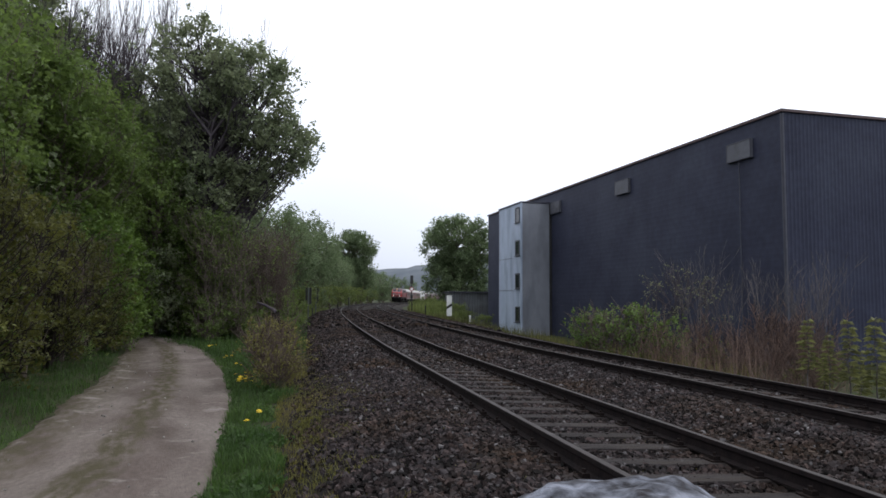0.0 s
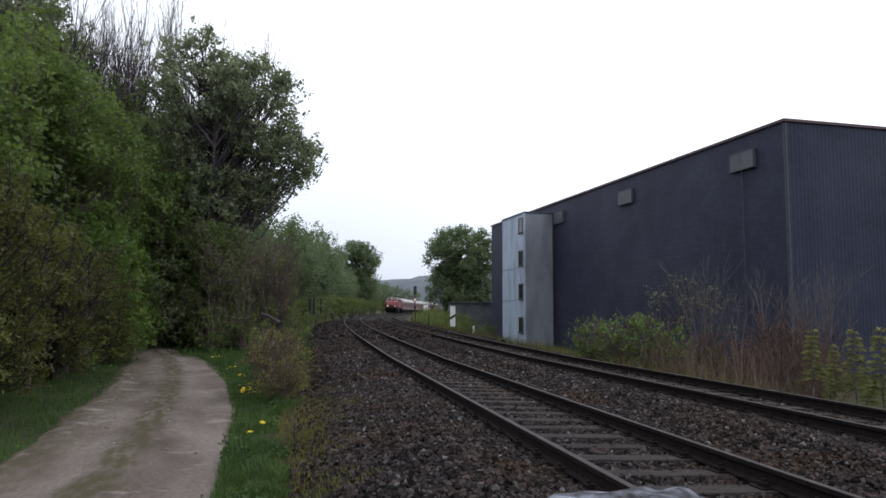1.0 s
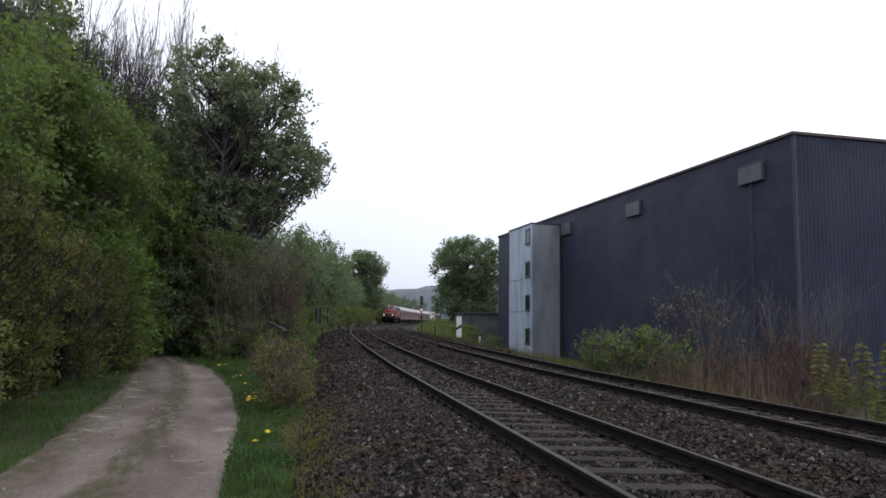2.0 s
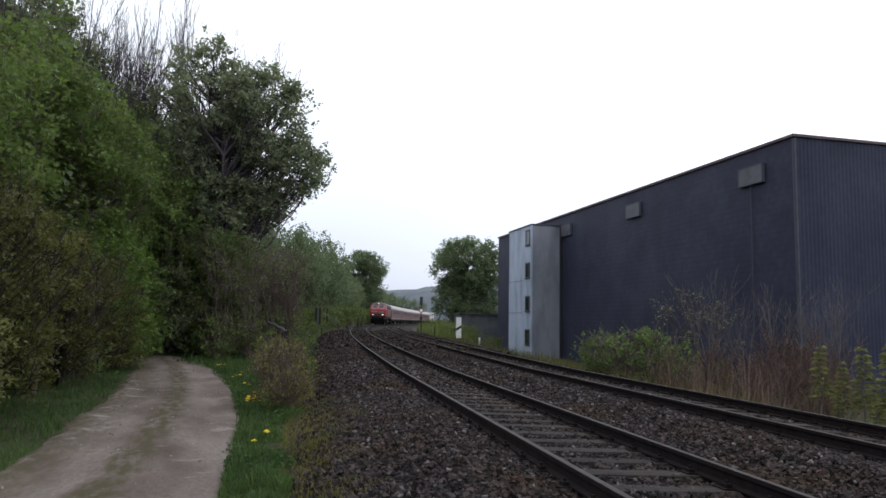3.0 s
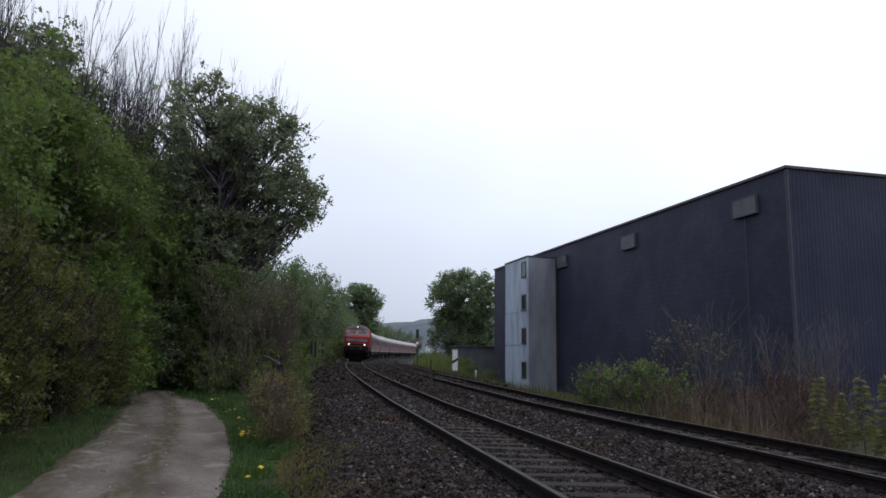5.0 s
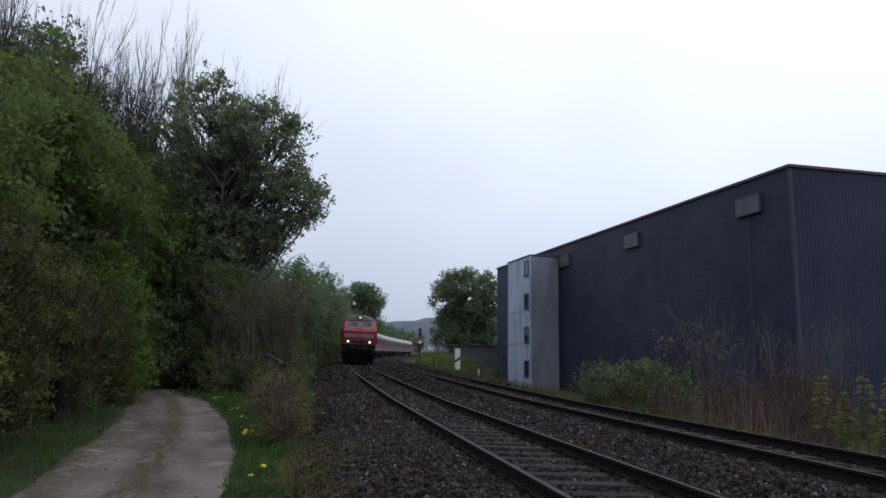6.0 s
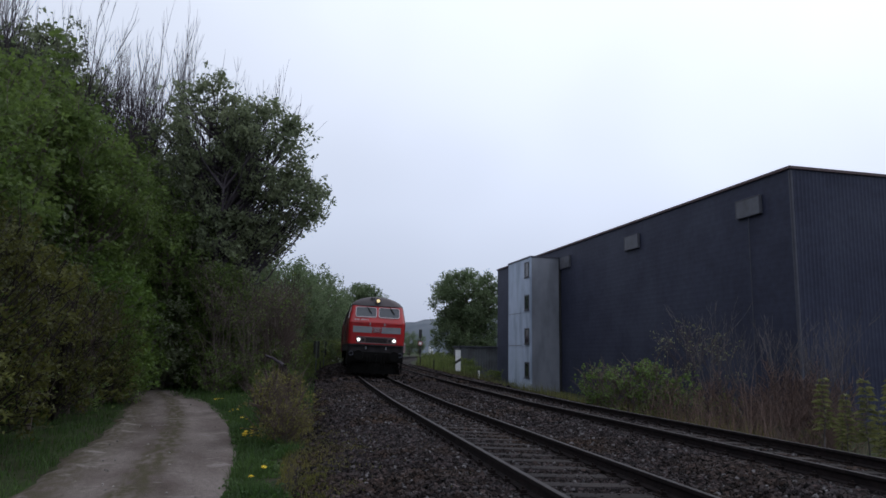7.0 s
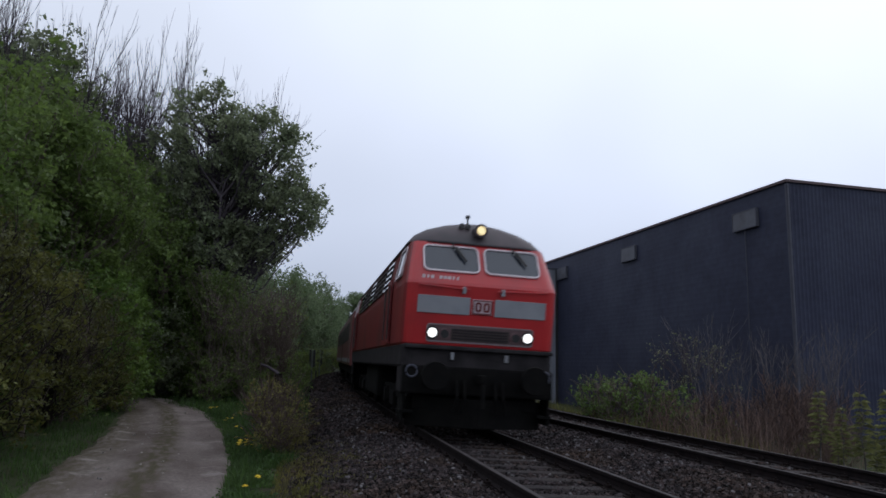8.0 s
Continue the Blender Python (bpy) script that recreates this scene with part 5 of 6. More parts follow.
    scatter(olive, [(-8.6, 13.6, 0.0, 1.0), (-10.2, 15.8, 1.1, 1.15), (-9.8, 18.4, 2.3, 1.0), (-11.4, 20.6, 3.1, 1.0), (-8.6, 11.2, 4.0, 0.9), (-10.6, 12.6, 5.2, 1.2), (-12.2, 18.0, 0.3, 1.3),
                    (-10.9, 23.0, 1.7, 0.8), (-12.6, 14.8, 2.9, 1.3), (-8.0, 9.6, 0.9, 0.85), (-10.4, 42.0, 2.4, 1.1), (-10.9, 46.0, 3.4, 1.2)])
    dark = tree("elder_shrub", 29, 3.8, 0.05, [(0, 0, 2.2, 1.7, 1.7, 1.5, 60), (0, 0, 0.9, 1.6, 1.6, 0.8, 30)], 0.13, 75, 0.42, M_bark, M_leaf_dark,
                "dense dark green elder shrub under the trees", "bush", stems=4)
    scatter(dark, [(-12.8, 32.6, 0.0, 1.15), (-11.4, 35.6, 1.0, 0.8), (-14.8, 33.8, 3.0, 1.2), (-12.3, 37.5, 4.0, 1.4), (-16.8, 35.0, 0.5, 1.5),
                   (-15.2, 28.6, 3.5, 1.2), (-17.6, 27.5, 4.5, 1.6), (-12.0, 17.0, 0.2, 1.0), (-19.5, 31.0, 1.8, 1.7), (-14.0, 22.4, 2.8, 1.2),
                   (-16.0, 25.2, 3.8, 1.5), (-20.5, 36.0, 0.2, 1.8), (-14.2, 39.5, 2.2, 1.7), (-18.8, 38.8, 4.2, 1.8), (-11.6, 41.5, 1.3, 1.3)])
    scrub = bare_tree("thorn_scrub", 37, 4.6, 0.03, "leafless reddish-brown thorn scrub at the wood's edge", 0.6, 3, M_scrub, stems=5, twig=0.006)
    scatter(scrub, [(-10.4, 37.5, 2.9, 1.2), (-10.9, 45.0, 3.0, 1.1), (-9.0, 38.4, 5.2, 1.1), (-9.6, 41.5, 2.2, 1.1), (-7.6, 36.2, 1.2, 1.0), (-7.0, 33.6, 0.2, 0.7),
                    (-8.2, 33.4, 3.6, 0.9), (-9.8, 14.4, 5.0, 0.6), (-10.6, 22.0, 0.8, 0.7)])
    nettle = tree("leafy_undergrowth", 39, 2.4, 0.02, [(0, 0, 1.3, 1.0, 1.0, 0.9, 30), (0, 0, 0.5, 1.1, 1.1, 0.4, 14)], 0.10, 34, 0.26, M_bark, M_leaf_mid,
                  "low leafy undergrowth at the foot of the wood", "bush", stems=5, twigs=1, shoots=6)
    scatter(nettle, [(-9.4, 30.4, 0.0, 0.9), (-8.4, 32.0, 1.3, 1.0), (-7.6, 31.0, 2.6, 0.7), (-7.4, 34.0, 3.9, 1.1), (-8.6, 34.4, 5.2, 1.5), (-9.8, 33.2, 0.6, 1.6), (-7.6, 38.0, 1.9, 1.2), (-8.2, 40.4, 3.2, 1.3),
                     (-9.2, 36.6, 4.5, 1.7), (-11.0, 33.0, 5.8, 1.2), (-9.6, 43.0, 0.9, 1.3), (-10.8, 24.6, 4.8, 0.9), (-10.2, 20.8, 1.6, 0.7)])
    # further along the line
    light = tree("willow_tree", 41, 8.6, 0.13, [(0, 0, 5.4, 2.5, 2.5, 3.0, 85), (0.3, 0.2, 2.6, 2.2, 2.2, 2.0, 45)], 0.17, 80, 0.55, M_bark, M_leaf_fartree,
                 "grey-green willow with a loose rounded crown", "tree", stems=3)
    scatter(light, [(-12.6, 53.0, 0.0, 0.96), (-12.6, 60.0, 1.0, 1.16), (-14.8, 56.0, 2.0, 1.2), (-13.4, 66.0, 3.0, 1.22), (-16.6, 64.0, 4.0, 1.15), (-13.7, 77.0, 5.0, 1.36), (-16.6, 80.0, 0.6, 1.15),
                    (-15.2, 90.0, 1.6, 1.3), (-17.6, 95.0, 2.6, 1.45), (-16.0, 104.0, 3.6, 1.4), (-17.4, 113.0, 4.6, 1.25), (-16.0, 122.0, 5.6, 1.0), (-17.2, 133.0, 0.3, 1.15), (-18.0, 142.0, 1.3, 1.2),
                    (-16.6, 168.0, 2.3, 1.1), (-17.6, 182.0, 3.3, 1.3), (-16.6, 200.0, 4.3, 1.2), (-15.8, 220.0, 5.3, 1.25), (-16.0, 240.0, 0.2, 1.3), (-14.5, 262.0, 1.2, 1.3),
                    (-22.0, 105.0, 2.2, 1.5), (-12.0, 290.0, 2.0, 1.3), (-9.0, 330.0, 3.0, 1.3), (-10.6, 44.5, 4.9, 0.72), (-12.2, 48.0, 0.8, 0.85), (-20.0, 70.0, 3.9, 1.3), (-9.6, 40.5, 2.8, 0.5)])
    hedge = tree("hedge_bush", 43, 2.6, 0.04, [(0, 0, 1.5, 1.4, 1.4, 1.1, 55)], 0.12, 60, 0.34, M_bark, M_leaf_soft, "rounded soft green bush along the line", "bush", stems=5)
    scatter(hedge, [(-10.9, 60.0, 0.0, 1.0), (-11.9, 65.0, 1.0, 1.1), (-11.2, 58.6, 2.0, 0.9), (-12.6, 70.0, 3.0, 1.1), (-13.4, 78.0, 4.0, 1.2), (-13.4, 86.0, 5.0, 1.2), (-13.6, 96.0, 0.6, 1.3), (-14.0, 108.0, 1.6, 1.3),
                    (-14.4, 122.0, 2.6, 1.4), (-14.6, 140.0, 3.6, 1.4), (-14.0, 160.0, 4.6, 1.5), (1.2, 72.0, 0.3, 0.75), (2.6, 75.0, 1.3, 0.9), (0.4, 78.0, 2.3, 0.85), (-0.2, 86.0, 3.3, 0.95), (1.9, 83.0, 4.3, 1.0),
                    (3.4, 70.0, 5.3, 0.7), (5.0, 66.0, 0.9, 0.6), (-1.0, 96.0, 1.9, 1.0), (-9.8, 46.5, 2.4, 0.8)])
    oak = tree("oak_tree", 47, 12.6, 0.28, [(0, 0, 8.4, 4.6, 4.4, 3.8, 150), (0, 0, 4.2, 4.2, 4.0, 2.8, 80), (0, 0, 7.2, 2.6, 2.5, 2.4, 46)], 0.22, 190, 0.68, M_bark, M_leaf_fartree,
               "broad leafy oak standing alone beside the line", "tree")
    scatter(oak, [(3.9, 98.0, 0.0, 1.16), (-16.7, 150.0, 2.5, 1.1)])


def verge_plants():
    rng = np.random.default_rng(51)
    small = tree("yellow_shrub", 53, 1.45, 0.02, [(0, 0, 0.95, 0.7, 0.7, 0.5, 40), (0, 0, 0.45, 0.6, 0.6, 0.35, 16)], 0.06, 24, 0.19, M_scrub, M_leaf_gold,
                 "small twiggy shrub with yellowish young leaves", "bush", stems=6, twigs=2)
    scatter(small, [(-3.25, 14.9, 0.0, 0.98), (-3.5, 16.4, 2.0, 0.92), (-2.95, 14.1, 4.0, 0.62), (-4.3, 19.8, 1.0, 0.9)])
    gold = tree("golden_bush", 57, 2.0, 0.025, [(0, 0, 1.3, 0.7, 0.7, 0.8, 40)], 0.07, 60, 0.2, M_bark, M_leaf_yellow, "bush with bright yellow-green new leaves", "bush", stems=5)
    scatter(gold, [(-6.7, 9.9, 0.0, 1.0), (-7.3, 11.0, 1.3, 0.8)])
    lilac = tree("leafy_green_bush", 61, 1.75, 0.03, [(0, 0, 1.1, 1.15, 0.9, 0.72, 46), (0, 0, 0.4, 1.2, 1.0, 0.4, 12)], 0.095, 26, 0.20, M_bark, M_leaf_lilac,
                 "fresh green leafy bush beside the track", "bush", stems=7, twigs=2)
    scatter(lilac, [(6.3, 24.0, 0.0, 1.08), (7.2, 24.4, 2.0, 1.18), (8.0, 23.8, 4.0, 0.9), (5.7, 25.4, 1.0, 0.85)])
    bramble = bare_tree("reddish_bramble", 69, 2.6, 0.014, "leafless reddish-brown bramble thicket", 0.85, 3, M_dry, stems=6, twig=0.0075)
    scatter(bramble, [(8.6, 22.2, 0.0, 0.95), (9.3, 21.2, 1.1, 1.0), (8.9, 20.0, 2.2, 0.85), (9.8, 19.4, 3.3, 1.0), (9.0, 18.4, 4.4, 0.85), (10.4, 21.6, 0.6, 1.3), (10.2, 20.2, 1.7, 1.25),
                      (9.6, 17.8, 2.8, 0.85), (10.9, 19.9, 5.0, 1.2), (7.9, 17.9, 2.4, 0.6), (9.3, 16.6, 4.1, 0.75)])
    sap = None
    for x, y, turn, sz in ((9.4, 25.0, 0.0, 0.85), (10.6, 22.6, 2.4, 0.9), (11.6, 22.0, 3.9, 0.8), (10.2, 24.2, 1.2, 0.85), (12.2, 23.6, 5.1, 0.85), (11.8, 21.2, 1.9, 0.95)):
        if sap is None:
            sap = bare_tree("birch_sapling", 67, 6.0, 0.034, "leafless pale-stemmed sapling before the dark hall", 0.42, 3, M_bark_pale, stems=3, twig=0.008, kids=(4, 3, 3))
            put(sap, x, y, turn, sz, True)
        else:
            put(sap, x, y, turn, sz)
    sprig = tree("budding_sapling", 71, 4.6, 0.03, [(0, 0, 3.2, 1.0, 1.0, 1.3, 26)], 0.07, 9, 0.2, M_twig, M_bud, "thin sapling with a few pale opening buds", "sapling", stems=3, twigs=1)
    scatter(sprig, [(8.5, 25.4, 0.0, 1.0), (9.4, 26.0, 2.0, 1.08), (10.3, 26.4, 4.0, 0.98)])
    budded = tree("budding_shrub", 72, 1.7, 0.012, [(0, 0, 1.0, 0.55, 0.55, 0.6, 34)], 0.055, 7, 0.12, M_dry, M_leaf_yellow, "thin upright stems with small yellow-green buds", "bush", stems=8, twigs=2, shoots=8)
    scatter(budded, [(7.3, 22.8, 0.0, 1.0), (8.0, 22.0, 1.2, 0.95), (8.5, 21.2, 2.4, 1.05), (7.4, 21.6, 3.6, 0.8), (8.9, 22.8, 4.8, 1.1), (8.2, 20.2, 0.5, 0.8), (8.7, 19.0, 1.9, 0.75), (9.2, 17.6, 3.1, 0.7), (8.6, 16.8, 4.4, 0.6)])
    # dry stems between the second track and the hall
    p = in_band(1700, 15.0, 25.0, SPACING + 3.1, SPACING + 6.6, rng)
    p = p[(lateral(p[:, 0], p[:, 1]) > SPACING + 2.9)]
    blades("dry_stems", p, 0.95, 0.0045, M_dry, "thicket of dry reddish-brown stems", "dry stems", 73, 0.9, tuft=1.2)
    p = in_band(1400, 14.5, 30, SPACING + 2.9, SPACING + 5.5, rng)
    blades("dry_grass", p, 0.42, 0.007, M_grass_dry, "mixed dry and green grass on the bank", "grass", 74, 0.6)
    p = in_band(9000, 28, 105, SPACING + 3.4, SPACING + 7.5, rng)
    blades("tall_weeds", p, 0.7, 0.016, M_weed, "tall pale green weeds along the line", "weeds", 75, 0.35)
    p = in_band(2200, 64, 100, SPACING + 3.4, SPACING + 7.0, rng)
    blades("reeds", p, 1.4, 0.022, M_leaf_soft, "tall green reeds beside the second track", "reeds", 76, 0.3)
    # upright plants with whorls of leaves
    stalk = None
    for x, y, h in ((7.45, 14.0, 0.88), (7.86, 14.0, 0.93), (8.34, 14.0, 1.25), (8.72, 13.9, 1.36), (8.1, 14.6, 0.75), (9.3, 14.3, 1.15), (8.9, 14.7, 0.95)):
        if stalk is None:
            stalk = whorled_plant()
            put(stalk, x, y, 0.0, h, True)
        else:
            put(stalk, x, y, x * 7 % 6.28, h)
    # grass between the farm track and the ballast, and on its other side
    def ulo(s):
        return lateral(path_u(np.interp(s, S, CY), 1.0), np.interp(s, S, CY)) - 0.06
    p = in_band(62000, 5, 32, ulo, -2.35, rng, 1.5)
    u, wave = lateral(p[:, 0], p[:, 1]), np.array([noise.noise((x * 0.8, y * 0.8, 3)) + 0.5 * noise.noise((x * 2.7, y * 2.7, 5)) for x, y in p])
    keep = u < -3.35 + 0.65 * wave
    blades("grass_strip", p[keep], 0.12, 0.006, M_grass, "lush green grass strip beside the farm track", "grass", 81, 0.8, tuft=1.5)
    weed_leaves(p[keep][rng.uniform(0, 1, keep.sum()) < 0.07], rng)
    p = in_band(26000, 5, 32, -3.4, -2.1, rng, 1.5)
    u, wave = lateral(p[:, 0], p[:, 1]), np.array([noise.noise((x * 0.9, y * 0.9, 13)) + 0.6 * noise.noise((x * 3, y * 3, 15)) for x, y in p])
    keep = np.abs(u + 3.0 - 0.5 * wave) < 0.42 + 0.42 * wave
    blades("mossy_fringe", p[keep], 0.07, 0.005, M_grass_dry, "yellowish mossy grass fringe at the ballast edge", "grass", 82, 0.9)

    p = np.stack([rng.normal(-1.7, 0.4, 5200), rng.normal(10.6, 1.5, 5200)], 1)
    p = p[np.array([noise.noise((x * 2.2, y * 1.6, 21)) + 0.5 * noise.noise((x * 6, y * 5, 22)) for x, y in p]) > -0.1]
    p = p[np.abs(lateral(p[:, 0], p[:, 1]) + 2.45) < 0.65]
    blades("moss_patch", p, 0.07, 0.006, M_moss, "yellow-green moss patch at the ballast edge", "moss", 86, 0.9)

    def far_lo(s):
        return lateral(path_u(np.interp(s, S, CY), 0.0), np.interp(s, S, CY)) - 2.4

    def far_hi(s):
        return lateral(path_u(np.interp(s, S, CY), 0.0), np.interp(s, S, CY)) + 0.22
    p = in_band(24000, 6, 34, far_lo, far_hi, rng, 1.4)
    blades("verge_grass", p, 0.11, 0.006, M_grass, "green grass verge below the shrubs", "grass", 83, 0.7, tuft=1.6)
    p = in_band(7000, 22, 48, lambda s: ulo(np.minimum(s, 34)) + 0.25, -2.9, rng)
    blades("meadow_grass", p, 0.24, 0.01, M_grass, "longer green grass at the edge of the wood", "grass", 84, 0.6, tuft=1.0)
    p = in_band(9000, 46, 100, -9.5, -3.3, rng)
    blades("bank_grass", p, 0.34, 0.014, M_leaf_soft, "pale green grass bank beside the line", "grass", 87, 0.6, tuft=1.0)
    y = rng.uniform(7, 24, 3500)
    p = np.stack([path_u(y, rng.normal(0.52, 0.04, 3500)), y], 1)
    blades("centre_grass", p, 0.05, 0.005, M_grass_dry, "short trodden grass between the wheel ruts", "grass", 85, 0.8)
    # dandelions
    rngd = np.random.default_rng(91)
    bm = bmesh.new()
    cyl(bm, (0, 0, -0.02), (0, 0, 0.17), 0.004, seg=5)
    stem_me = bpy.data.meshes.new("flower_stem")
    bm.to_mesh(stem_me)
    bm.free()
    stem_me.materials.append(M_grass)
    bm = bmesh.new()
    for ring, (nn, r, z) in enumerate(((12, 0.04, 0.0), (9, 0.03, 0.009), (6, 0.017, 0.016))):
        for k in range(nn):
            a = 2 * math.pi * k / nn + ring * 0.3
            c, s_ = math.cos(a), math.sin(a)
            bm.faces.new([bm.verts.new(q) for q in ((0, 0, z), (c * r - s_ * 0.005, s_ * r + c * 0.005, z + 0.008), (c * r * 1.1, s_ * r * 1.1, z + 0.006), (c * r + s_ * 0.005, s_ * r - c * 0.005, z + 0.008))])
    head_me = bpy.data.meshes.new("flower_head")
    bm.to_mesh(head_me)
    bm.free()
    head_me.materials.append(M_dandelion)
    spots = []
    for k in range(30):
        yy = rngd.choice([10.2, 14.9, 14.9, 15.2, 16.2, 18.5, 21.0, 25.0]) + rngd.normal(0, 0.45)
        spots.append((float(path_u(yy, 1.0)) + abs(rngd.normal(0.06, 0.17)) + 0.06, yy))
    for x, yy in spots:
        d = thing("dandelion", Matrix.Translation((x, yy, float(ground_z(x, yy)))) @ Matrix.Rotation(rngd.uniform(0, 6), 4, "Z"), "yellow dandelion in the grass strip", "flower", "dandelions in the grass")
        share("stem", stem_me, Matrix(), d)
        share("flower_head", head_me, Matrix.Translation((0, 0, 0.17)) @ Matrix.Rotation(rngd.uniform(-0.4, 0.4), 4, "X"), d)


def weed_leaves(spots, rng):
    """Broad low leaves of dock, dandelion and nettle between the grass, in patches."""
    patch = np.array([noise.noise((x * 1.3, y * 1.3, 41)) + 0.5 * noise.noise((x * 4, y * 4, 42)) for x, y in spots])
    p = spots[patch > 0.12]
    c = np.concatenate([np.stack([p[:, 0], p[:, 1], ground_z(p[:, 0], p[:, 1]) + rng.uniform(0.02, 0.13, len(p))], 1) + rng.normal(0, 0.05, (len(p), 3)) * np.array([1, 1, 0.3]) for _ in range(3)])
    v, f = leaf_cards(c, 0.06, rng, 1.2)
    tagged(arrays("broadleaf_weeds", v, f, M_grass), "patches of broad-leaved weeds in the grass strip", "weeds", kind="stuff")


def whorled_plant():
    rng = np.random.default_rng(63)
    t = thing("whorled_plant", Matrix(), "upright plant with stacked whorls of yellow-green leaves", "plant", "upright plants by the second track")
    tubes = Tubes(5)
    tubes.add(curve_pts((0, 0, -0.05), (0.05, 0.03, 1.65), 0, 8, rng, 0.015), np.linspace(0.016, 0.006, 8))
    tubes.link("stem", M_bark_pale, t)
    v, f, n = [], [], 0
    for k in range(11):
        z = 0.62 + 0.102 * k
        for j in range(7):
            a = j * 0.9 + k * 0.45 + rng.normal(0, 0.25)
            ln, w = (0.27 - 0.012 * k) * rng.uniform(0.8, 1.2), 0.05
            d, p = np.array([math.cos(a), math.sin(a), 0]), np.array([-math.sin(a), math.cos(a), 0])
            c = np.array([0.03 + 0.03 * math.sin(k * 0.7), 0.02, z + rng.normal(0, 0.02)])
            up = np.array([0, 0, 1.0])
            v += [c, c + d * ln * 0.5 + p * w + up * 0.03, c + d * ln - up * rng.uniform(0.0, 0.06), c + d * ln * 0.5 - p * w + up * 0.03]
            f += [(n, n + 1, n + 2), (n, n + 2, n + 3)]
            n += 4
    arrays("leaves", v, f, M_leaf_whorl, t)
    return t


gravel_path()
ballast_stones()
woods()
verge_plants()


# ---- small things along the line ----
def beacon_board(x, y, z0, label, turn=0.0):
    """A tall white board with one black slanting bar, on a short post."""
    b = thing("beacon_board", Matrix.Translation((x, y, z0)) @ Matrix.Rotation(turn, 4, "Z"), label, "railway sign")
    part("post", cyl(bmesh.new(), (0, 0.05, -0.9), (0, 0.05, 1.7), 0.035, seg=8), M_iron, b)
    bd = part("board", box(bmesh.new(), 0, 0, 0.88, 0.44, 0.03, 1.74, 0.01), M_white, b)
    bm = bmesh.new()
    v = [bm.verts.new(p) for p in ((-0.218, -0.022, 0.58), (0.218, -0.022, 0.86), (0.218, -0.022, 1.1), (-0.218, -0.022, 0.82))]
    w = [bm.verts.new((p.co.x, -0.016, p.co.z)) for p in v]
    bm.faces.new(v)
    for i in range(4):
        bm.faces.new((v[i], w[i], w[(i + 1) % 4], v[(i + 1) % 4]))
    part("slanting_bar", bm, M_black, bd)


def twin_bar_sign(x, y, label, s=1.0):
    g = float(ground_z(x, y))
    t = thing("line_sign", Matrix.Translation((x, y, g)) @ Matrix.Scale(s, 4), label, "railway sign")
    part("post", cyl(bmesh.new(), (0, 0.03, -0.3), (0, 0.03, 2.45), 0.045, seg=8), M_shed, t)
    for sx in (-0.155, 0.155):
        part("dark_bar", box(bmesh.new(), sx, 0, 1.75, 0.17, 0.04, 1.45, 0.012), M_black, t)
    for z in (1.3, 2.2):
        part("cross_bar", box(bmesh.new(), 0, 0.028, z, 0.6, 0.016, 0.04), M_vent, t)


def marker_post(x, y, h, r, material, label, z=None):
    g = float(ground_z(x, y)) if z is None else z
    t = thing("marker_post", Matrix.Translation((x, y, g)), label, "marker post", "marker posts along the line")
    bm = cyl(bmesh.new(), (0, 0, -0.4), (0, 0, h), r, r * 0.9, seg=8)
    part("post", bm, material, t)
    part("cap", cyl(bmesh.new(), (0, 0, h), (0, 0, h + 0.03), r * 1.15, r * 0.7, seg=8), material, t)


def far_signal(x, y):
    g = float(ground_z(x, y))
    t = thing("railway_signal", Matrix.Translation((x, y, g)), "dark signal mast with a red-rimmed white disc", "railway signal")
    part("mast", cyl(bmesh.new(), (0, 0.1, -0.3), (0, 0.1, 6.2), 0.09, seg=8), M_black, t)
    part("signal_head", box(bmesh.new(), 0, 0, 5.6, 0.6, 0.25, 1.6, 0.05), M_black, t)
    d = part("disc", cyl(bmesh.new(), (0, 0, 3.7), (0, -0.06, 3.7), 0.44, seg=24), M_red_sign, t)
    part("disc_centre", cyl(bmesh.new(), (0, -0.06, 3.7), (0, -0.075, 3.7), 0.27, seg=24), M_white, d)
    part("lower_box", box(bmesh.new(), 0, 0, 2.2, 0.45, 0.3, 0.7, 0.04), M_black, t)


def broken_stump(x, y):
    rng = np.random.default_rng(99)
    t = thing("broken_stump", Matrix.Translation((x, y, float(ground_z(x, y)))) @ Matrix.Scale(1.65, 4), "broken dark tree stump with a snapped leaning branch", "tree stump")
    tb = Tubes(7)
    tb.add(curve_pts((0, 0, -0.1), (0.06, 0, 0.75), 0, 6, rng, 0.03), np.linspace(0.16, 0.11, 6))
    tb.link("trunk", M_bark_dark, t)
    tb = Tubes(6)
    tb.add(curve_pts((0.06, 0, 0.76), (-0.42, 0.1, 1.0), 0.02, 6, rng, 0.03), np.linspace(0.05, 0.03, 6))
    tb.link("branch", M_twig, t, "snapped pale branch")
    tb = Tubes(6)
    tb.add(curve_pts((0.05, 0, 0.65), (0.45, 0.1, 0.1), 0.1, 6, rng, 0.03), np.linspace(0.07, 0.03, 6))
    tb.link("branch", M_bark_dark, t)


def pale_stone(x, y):
    bm = bmesh.new()
    bmesh.ops.create_icosphere(bm, subdivisions=2, radius=0.14)
    for v in bm.verts:
        v.co *= 1 + 0.3 * noise.noise(v.co * 9)
        v.co.z *= 0.7
    st = part("field_stone", bm, mat("pale_field_stone", (0.42, 0.41, 0.39), (0.52, 0.51, 0.48), 12, 0.9, 0.4), None)
    st.matrix_basis = Matrix.Translation((x, y, float(ground_z(x, y)) + 0.08))
    tagged(st, "pale field stone at the end of the farm track", "stone")


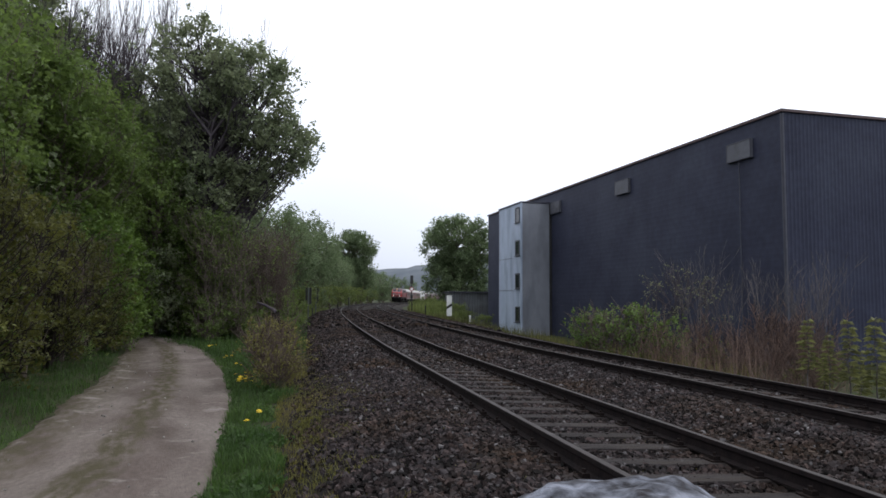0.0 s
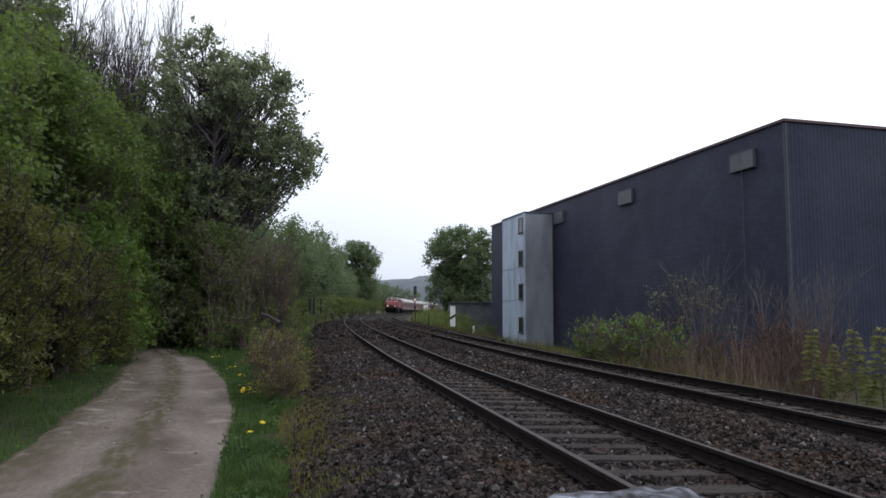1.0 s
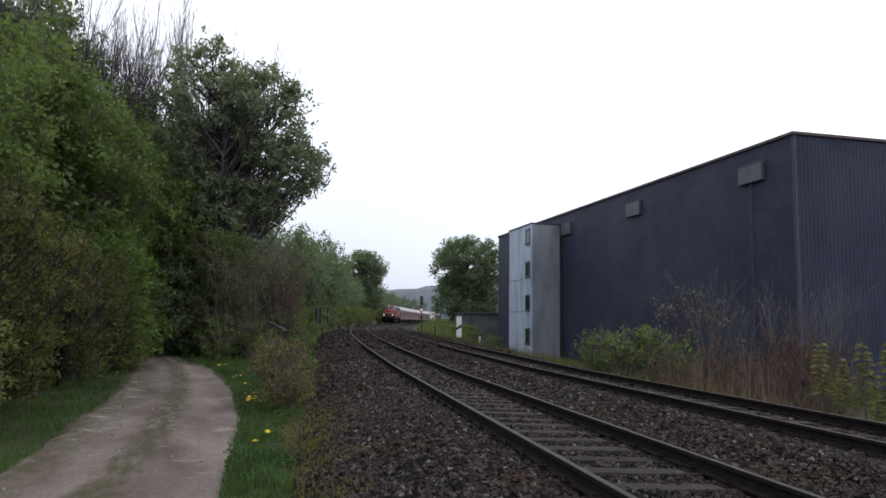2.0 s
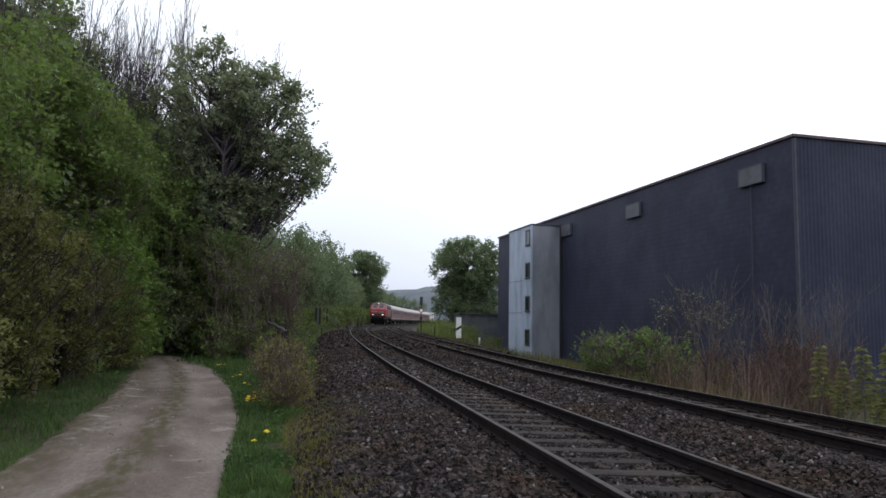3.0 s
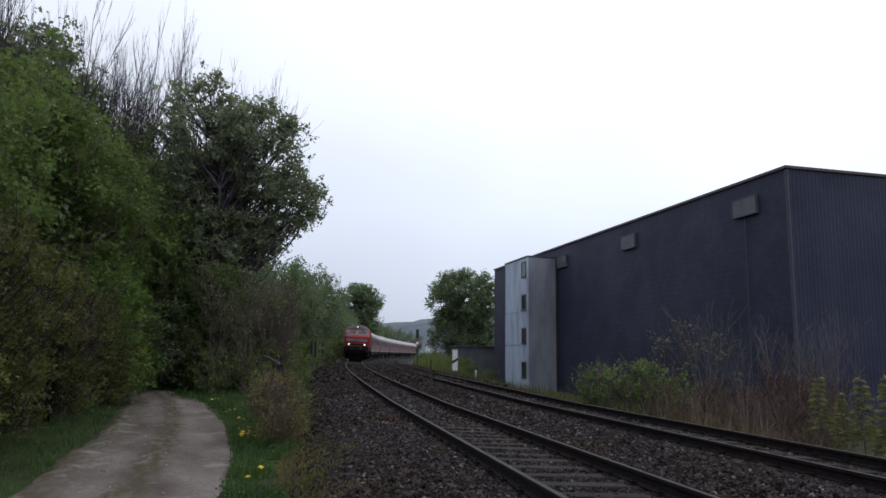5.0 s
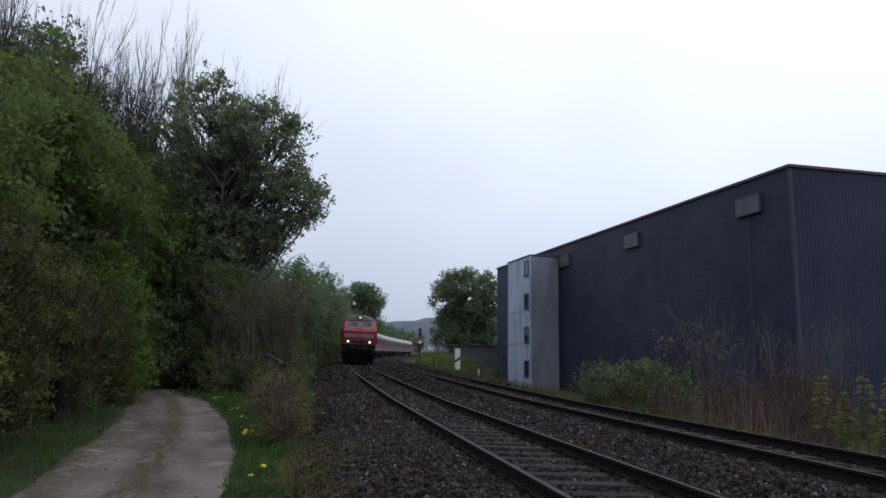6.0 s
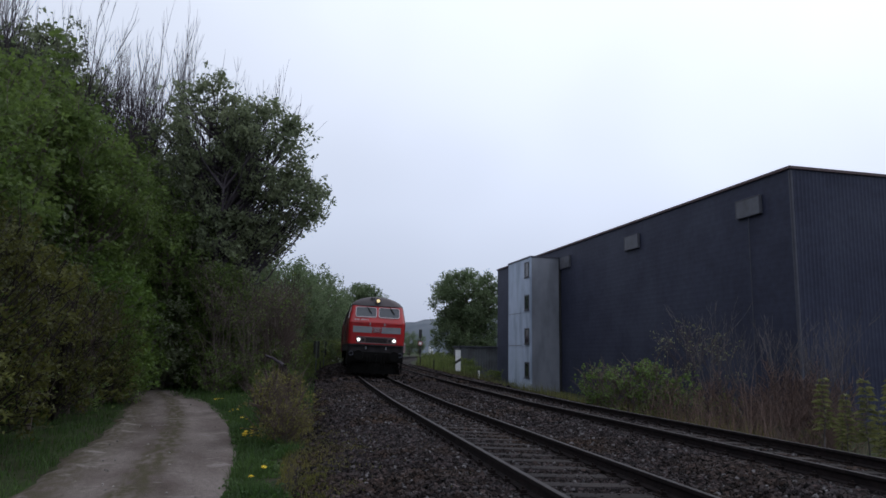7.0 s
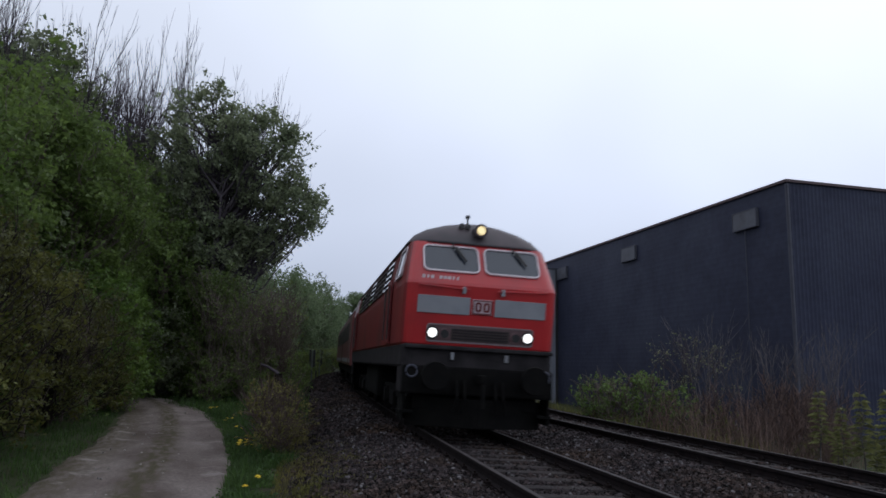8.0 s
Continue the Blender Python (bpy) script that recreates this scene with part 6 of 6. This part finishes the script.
def lichen_post(x, y):
    """The weathered top of a concrete post close before the camera."""
    g = float(ground_z(x, y))
    t = thing("concrete_post", Matrix.Translation((x, y, g)) @ Matrix.Rotation(0.35, 4, "Z"), "weathered pale concrete post with lichen", "post")
    top = 1.106 - g
    bm = bmesh.new()
    n, lv = 72, 40
    rows = []
    for k in range(lv):
        f = k / (lv - 1)
        z = -0.3 + (top - 0.04 + 0.3) * min(1, f * 1.6) if f < 0.625 else top - 0.04
        sh = 1.0 if f < 0.625 else max(0.02, math.cos((f - 0.625) / 0.375 * math.pi / 2))
        zz = z if f < 0.625 else top - 0.04 + 0.04 * math.sin((f - 0.625) / 0.375 * math.pi / 2)
        row = []
        for x0, y0 in rounded(0.19, 0.16, 0.06, n // 4):
            d = 1 + 0.04 * noise.noise((x0 * 25, y0 * 25, zz * 6))
            bump_z = 0.009 * noise.noise((x0 * sh * 16 + 3, y0 * sh * 16, 2)) + 0.005 * noise.noise((x0 * sh * 55, y0 * sh * 55, 6)) if f >= 0.6 else 0
            row.append(bm.verts.new((x0 * sh * d, y0 * sh * d, zz + bump_z)))
        rows.append(row)
    for a, b in zip(rows, rows[1:]):
        for i in range(len(a)):
            j = (i + 1) % len(a)
            bm.faces.new((a[i], a[j], b[j], b[i]))
    bm.faces.new(rows[-1])
    part("shaft", bm, M_post, t, smooth=True)


beacon_board(1.6, 60.0, 0.0, "tall white board with a black slanting bar beside the track")
twin_bar_sign(-9.75, 57.0, "pair of narrow black boards on a grey post")
twin_bar_sign(-10.6, 66.0, "pair of narrow dark boards further down the line")
marker_post(-9.15, 55.5, 0.75, 0.06, M_black, "short dark marker post in the grass")
marker_post(-9.6, 84.0, 1.3, 0.09, M_black, "short dark marker post beside the ballast")
marker_post(-9.2, 71.0, 0.7, 0.07, M_black, "short dark marker post beside the ballast")
marker_post(-0.45, 68.0, 1.1, 0.09, M_black, "short dark marker post among the weeds")
marker_post(-2.2, 86.0, 1.1, 0.09, M_black, "short dark marker post among the weeds")
marker_post(3.35, 60.0, 1.3, 0.09, M_white, "short white marker post among the weeds")
marker_post(-1.75, 135.0, 3.6, 0.2, M_white, "white marker post near the curve")
marker_post(-1.3, 134.0, 3.4, 0.2, M_white, "white marker post near the curve")
far_signal(-3.7, 140.0)
broken_stump(-6.6, 30.0)
lichen_post(0.139, 0.485)
pale_stone(-13.3, 33.2)
sleepers(track_a, 0.0)
sleepers(track_b, SPACING)


# ---- what moves: the train runs down the line at a steady pace ----
def motions():
    for vehicle, back, half in TRAIN:
        rows = []
        for k in range(33):
            t = 0.25 * k
            mid_s = 13.0 + 23.13 * (8.0 - t) + back
            a, b = on_line(mid_s - half), on_line(mid_s + half)
            c, d = (a + b) / 2, b - a
            m = Matrix.Translation(c) @ Matrix.Rotation(math.pi - math.atan2(d.x, d.y), 4, "Z")
            rows.append((t, m @ Matrix.Rotation(-math.atan2(d.z, d.xy.length), 4, "X") @ Matrix.Rotation(-CANT, 4, "Y")))
        walk(vehicle, rows)
    for w in LOCO_WHEELS:
        turn = 23.13 / 30 / 0.5
        rest = Matrix.Translation(w.matrix_basis.translation)
        walk(w, [(k / 30, rest @ Matrix.Rotation(-turn * k, 4, "X")) for k in range(241)])


motions()
